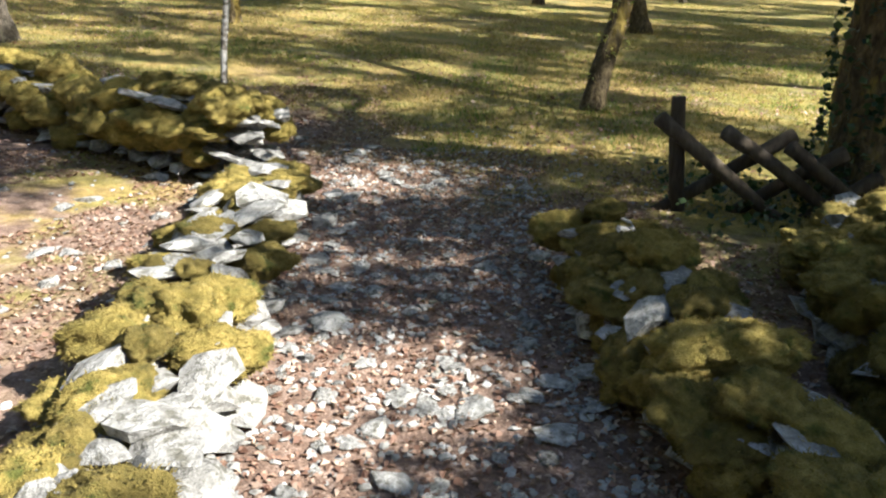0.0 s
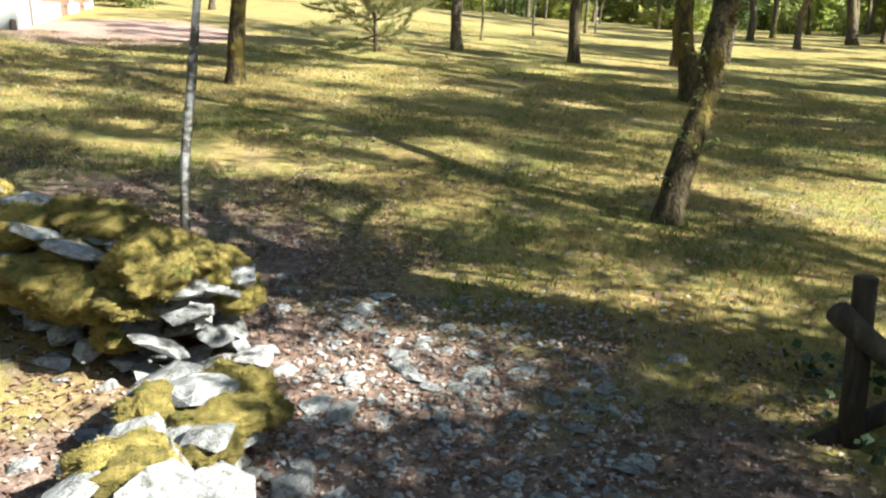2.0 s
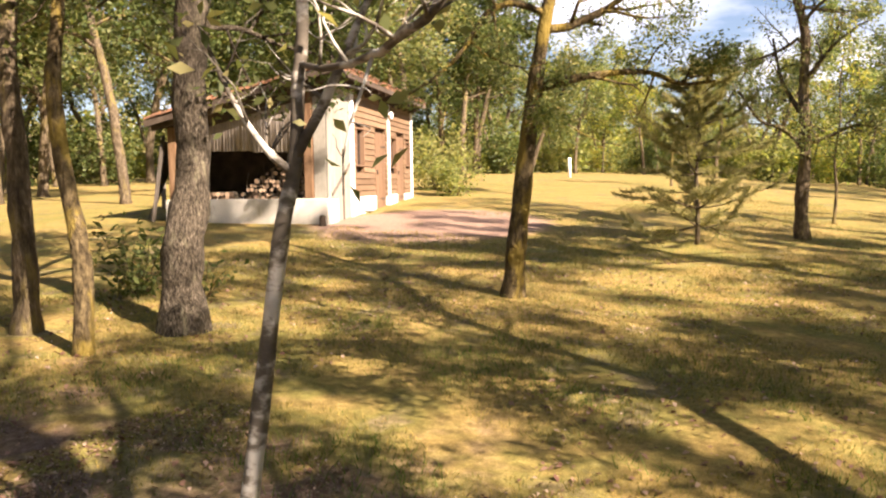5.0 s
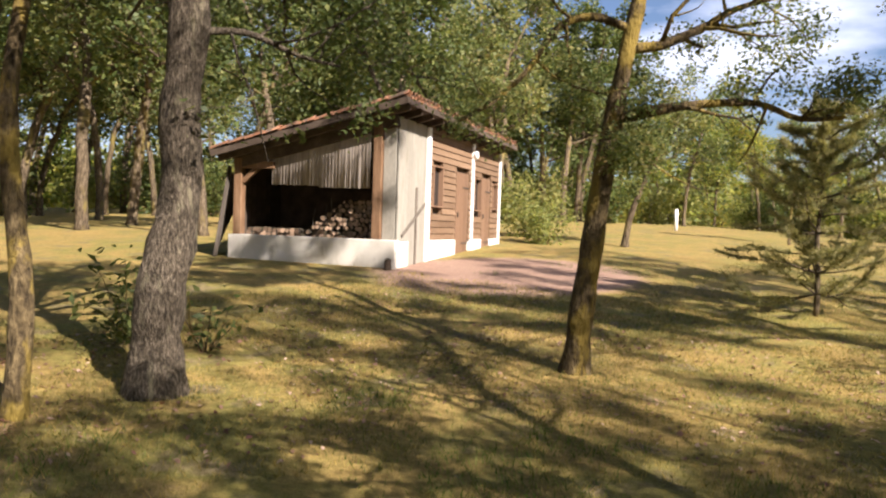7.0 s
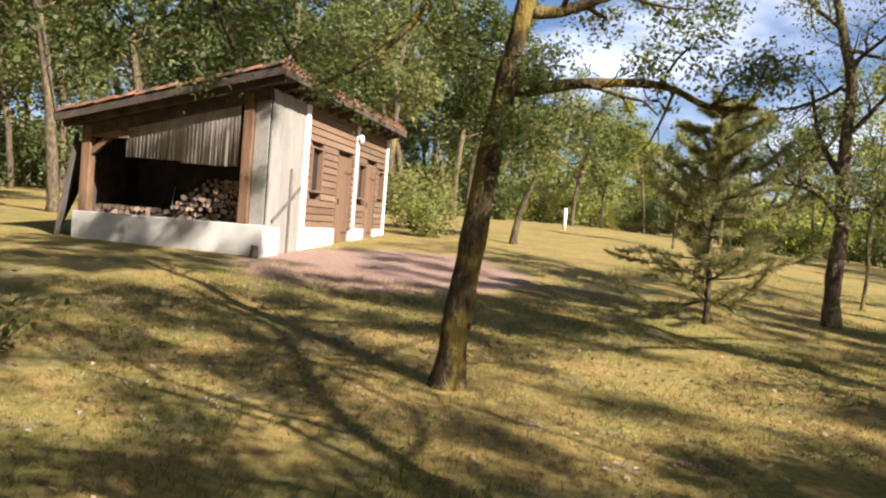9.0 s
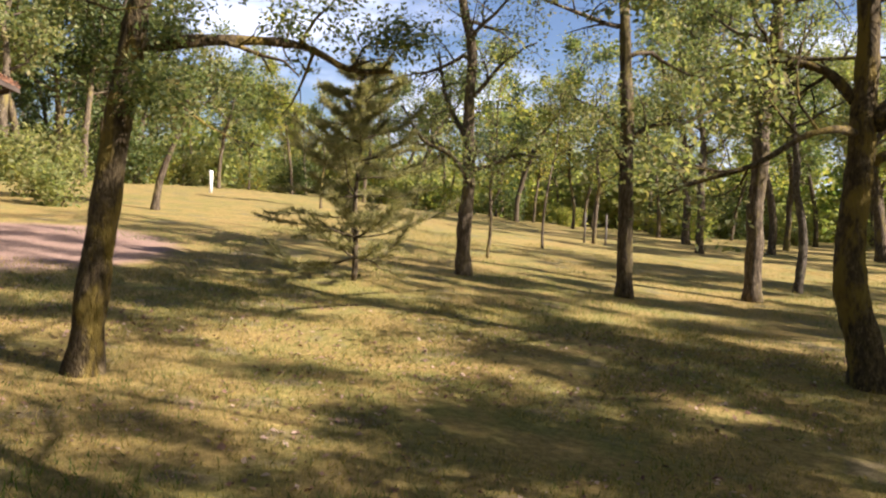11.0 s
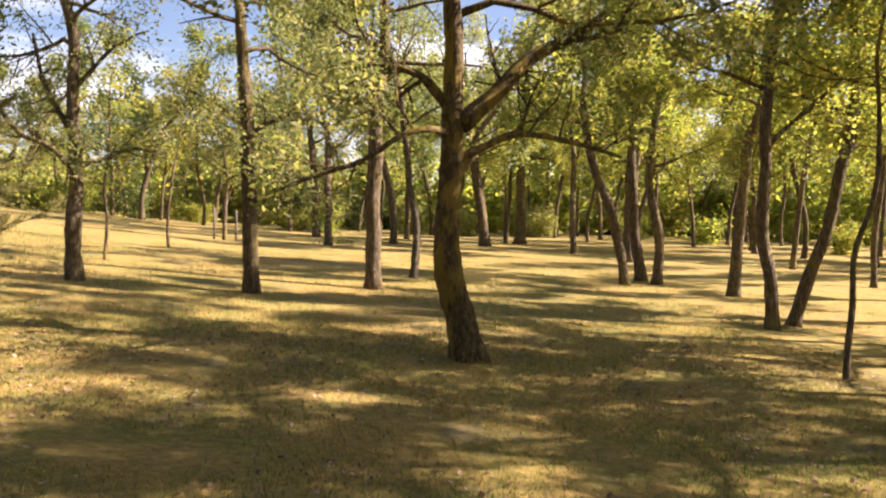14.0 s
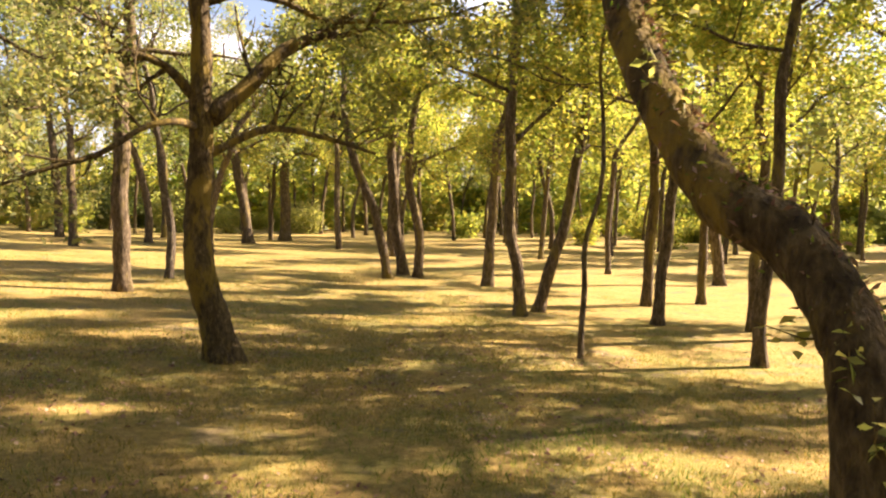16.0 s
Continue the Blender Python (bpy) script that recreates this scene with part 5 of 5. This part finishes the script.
for k, (x, y, z) in enumerate([(1.79, 8.42, 1.42), (1.84, 8.42, 1.62), (1.9, 8.6, 1.9), (1.94, 9.0, 2.2), (2.0, 9.15, 2.36), (2.06, 9.3, 2.6), (1.46, 7.86, 0.42), (1.5, 7.9, 0.62), (1.52, 7.95, 0.8), (1.62, 8.1, 0.95), (1.66, 8.15, 1.1), (1.74, 8.3, 1.3)]):
    n = 12
    sp = thing("oak_sprout", pose(x, y, z), "small leafy sprout on the mossy trunk", "sprout", "sprouts on the trunk")
    pts, rr = crooked((0, 0, 0), (irng.uniform(-1, 0.3), irng.uniform(-0.8, 0.8), 0.4), 0.3, 0.004, 0.001, irng, 4, 0.25)
    v, f = tube(pts, rr, 4)
    under("stem", mesh_from("stem", v, f, BARK_MOSSY), sp)
    c = pts[irng.integers(1, 5, n)] + irng.standard_normal((n, 3)) * 0.022
    tagged(under("foliage", leaves("foliage", c, 0.05, PALE_LEAF, irng), sp), kind="stuff")

# golden ferny moss along the bowed trunk's upper side
bow = smooth_line([(1.56, 8.08, 0.55), (1.72, 8.27, 0.98), (1.8, 8.39, 1.47), (1.86, 8.47, 1.66), (1.91, 8.66, 1.88), (1.92, 8.9, 2.02), (1.96, 9.09, 2.23), (2.02, 9.28, 2.49), (2.11, 9.45, 2.78)], 6)
n = 3600
bp = bow[irng.integers(4, len(bow), n)] + irng.normal(0, 0.02, (n, 3))
ba = irng.normal(0.5, 0.95, n)
bp += 0.085 * np.column_stack([np.cos(ba) * 0.9, -np.cos(ba) * 0.35, np.sin(ba)])
fringe = thing("moss_fringe", pose(1.56, 8.08, 0.55), "golden-brown ferny moss on the bowed trunk", "moss")
tagged(under("fronds", leaves("fronds", bp - np.array([1.56, 8.08, 0.55]), 0.035, LITTER, irng, 0.35), fringe), kind="stuff")
tagged(under("green_fronds", leaves("green_fronds", bp[::2] - np.array([1.56, 8.08, 0.55]) + irng.normal(0, 0.01, (n // 2, 3)), 0.03, GREEN_BLADE, irng, 0.35), fringe), kind="stuff")

# ---- ground cover ----
crng = np.random.default_rng(77)


def on_ground(xy, lift):
    return np.column_stack([xy, [height(a, b) + lift for a, b in xy]])


def flat_leaves(name, xy, size, lift, label):
    c = on_ground(xy, lift)
    n = len(c)
    ang = crng.uniform(0, 6.28, n)
    al = np.column_stack([np.cos(ang), np.sin(ang), crng.normal(0, 0.3, n)])
    sd = np.column_stack([-np.sin(ang), np.cos(ang), crng.normal(0, 0.35, n)])
    s = (size * crng.uniform(0.5, 1.3, n))[:, None]
    v = np.stack([c - al * s * 0.5, c + sd * s * 0.28 + np.array([0, 0, 0.006]), c + al * s * 0.5, c - sd * s * 0.28 + np.array([0, 0, 0.008])], 1)
    ob = new(name, mesh_from(name, v.reshape(-1, 3), np.arange(4 * n).reshape(n, 4), LITTER, False))
    tagged(ob, label, "leaf litter", kind="stuff")


near = np.column_stack([crng.uniform(-4.6, 3.2, 80000), crng.uniform(0.4, 9.0, 80000)])
near = near[[p[0] > -1.3 or noise.noise((p[0] * 1.1, p[1] * 1.1, 8.0)) > -0.05 for p in near]]
near = near[[p[1] + 1.3 * max(p[0], -1.8) + 3.0 * noise.noise((p[0] * 1.2, p[1] * 1.2, 5.0)) < 6.2 for p in near]]
flat_leaves("leaf_litter", near, 0.029, 0.006, "dry brown oak leaves covering the path")
far = np.column_stack([crng.uniform(-8, 9, 14000), crng.uniform(5.5, 18, 14000)])
far = far[[noise.noise((p[0] * 0.5, p[1] * 0.5, 9.0)) > -0.12 for p in far]]
flat_leaves("leaf_litter", far, 0.05, 0.012, "scattered dry oak leaves in the grass")

# limestone chips too small to count
cv, cf = [], []
for _ in range(4200):
    x, y = (crng.uniform(-0.8, 0.65), crng.uniform(0.6, 6.0)) if crng.random() < 0.7 else (crng.uniform(-4, 1.5), crng.uniform(0.6, 7.0))
    me = ROCKS[crng.integers(0, 15)]
    m = pose(x, y, height(x, y) + 0.003, crng.uniform(-20, 20), crng.uniform(-20, 20), crng.uniform(0, 360)) @ Matrix.Scale(crng.uniform(0.018, 0.055), 4)
    b0 = len(cv)
    cv.extend([(m @ v.co)[:] for v in me.vertices])
    cf.extend([tuple(b0 + i for i in p.vertices) for p in me.polygons])
chips = new("limestone_chips", mesh_from("limestone_chips", cv, cf, LIMESTONE, False))
tagged(chips, "small pale limestone chips on the path", "stone chips", kind="stuff")


def grass(name, count, x0, y0, x1, y1, low, high, material, label, keep):
    xy = np.column_stack([crng.uniform(x0, x1, count), crng.uniform(y0, y1, count)])
    xy = xy[[keep(a, b) for a, b in xy]]
    c = on_ground(xy, -0.004)
    n = len(c)
    ang = crng.uniform(0, 6.28, n)
    sd = np.column_stack([np.cos(ang), np.sin(ang), np.zeros(n)]) * 0.004
    tip = np.column_stack([crng.normal(0, 0.5, n), crng.normal(0, 0.5, n), np.ones(n)]) * crng.uniform(low, high, n)[:, None]
    v = np.stack([c - sd, c + sd, c + tip], 1)
    ob = new(name, mesh_from(name, v.reshape(-1, 3), np.arange(3 * n).reshape(n, 3), material, False))
    tagged(ob, label, "grass", kind="stuff")


grass("dry_grass", 165000, -9, 4.2, 10, 19, 0.02, 0.06, GRASS_BLADE, "short dry yellow meadow grass", lambda a, b: noise.noise((a * 0.8, b * 0.8, 2.0)) > -0.22 and b + 1.3 * max(a, -1.8) + 1.5 * noise.noise((a, 3.0, 0.0)) > 5.6)
grass("dry_grass", 60000, -12, 18, 16, 34, 0.04, 0.09, GRASS_BLADE, "short dry meadow grass farther off", lambda a, b: noise.noise((a * 0.5, b * 0.5, 2.0)) > -0.1 and not -13 < a < -5)
grass("green_grass", 50000, -8, 6.5, 12, 26, 0.03, 0.07, GREEN_BLADE, "low green grass among the dry", lambda a, b: noise.noise((a * 0.4, b * 0.4, 12.0)) > 0.0)
grass("green_grass", 26000, -5, 5.6, 6, 12, 0.03, 0.1, GREEN_BLADE, "tufts of fresh green grass", lambda a, b: noise.noise((a * 0.9, b * 0.9, 7.0)) > 0.16)
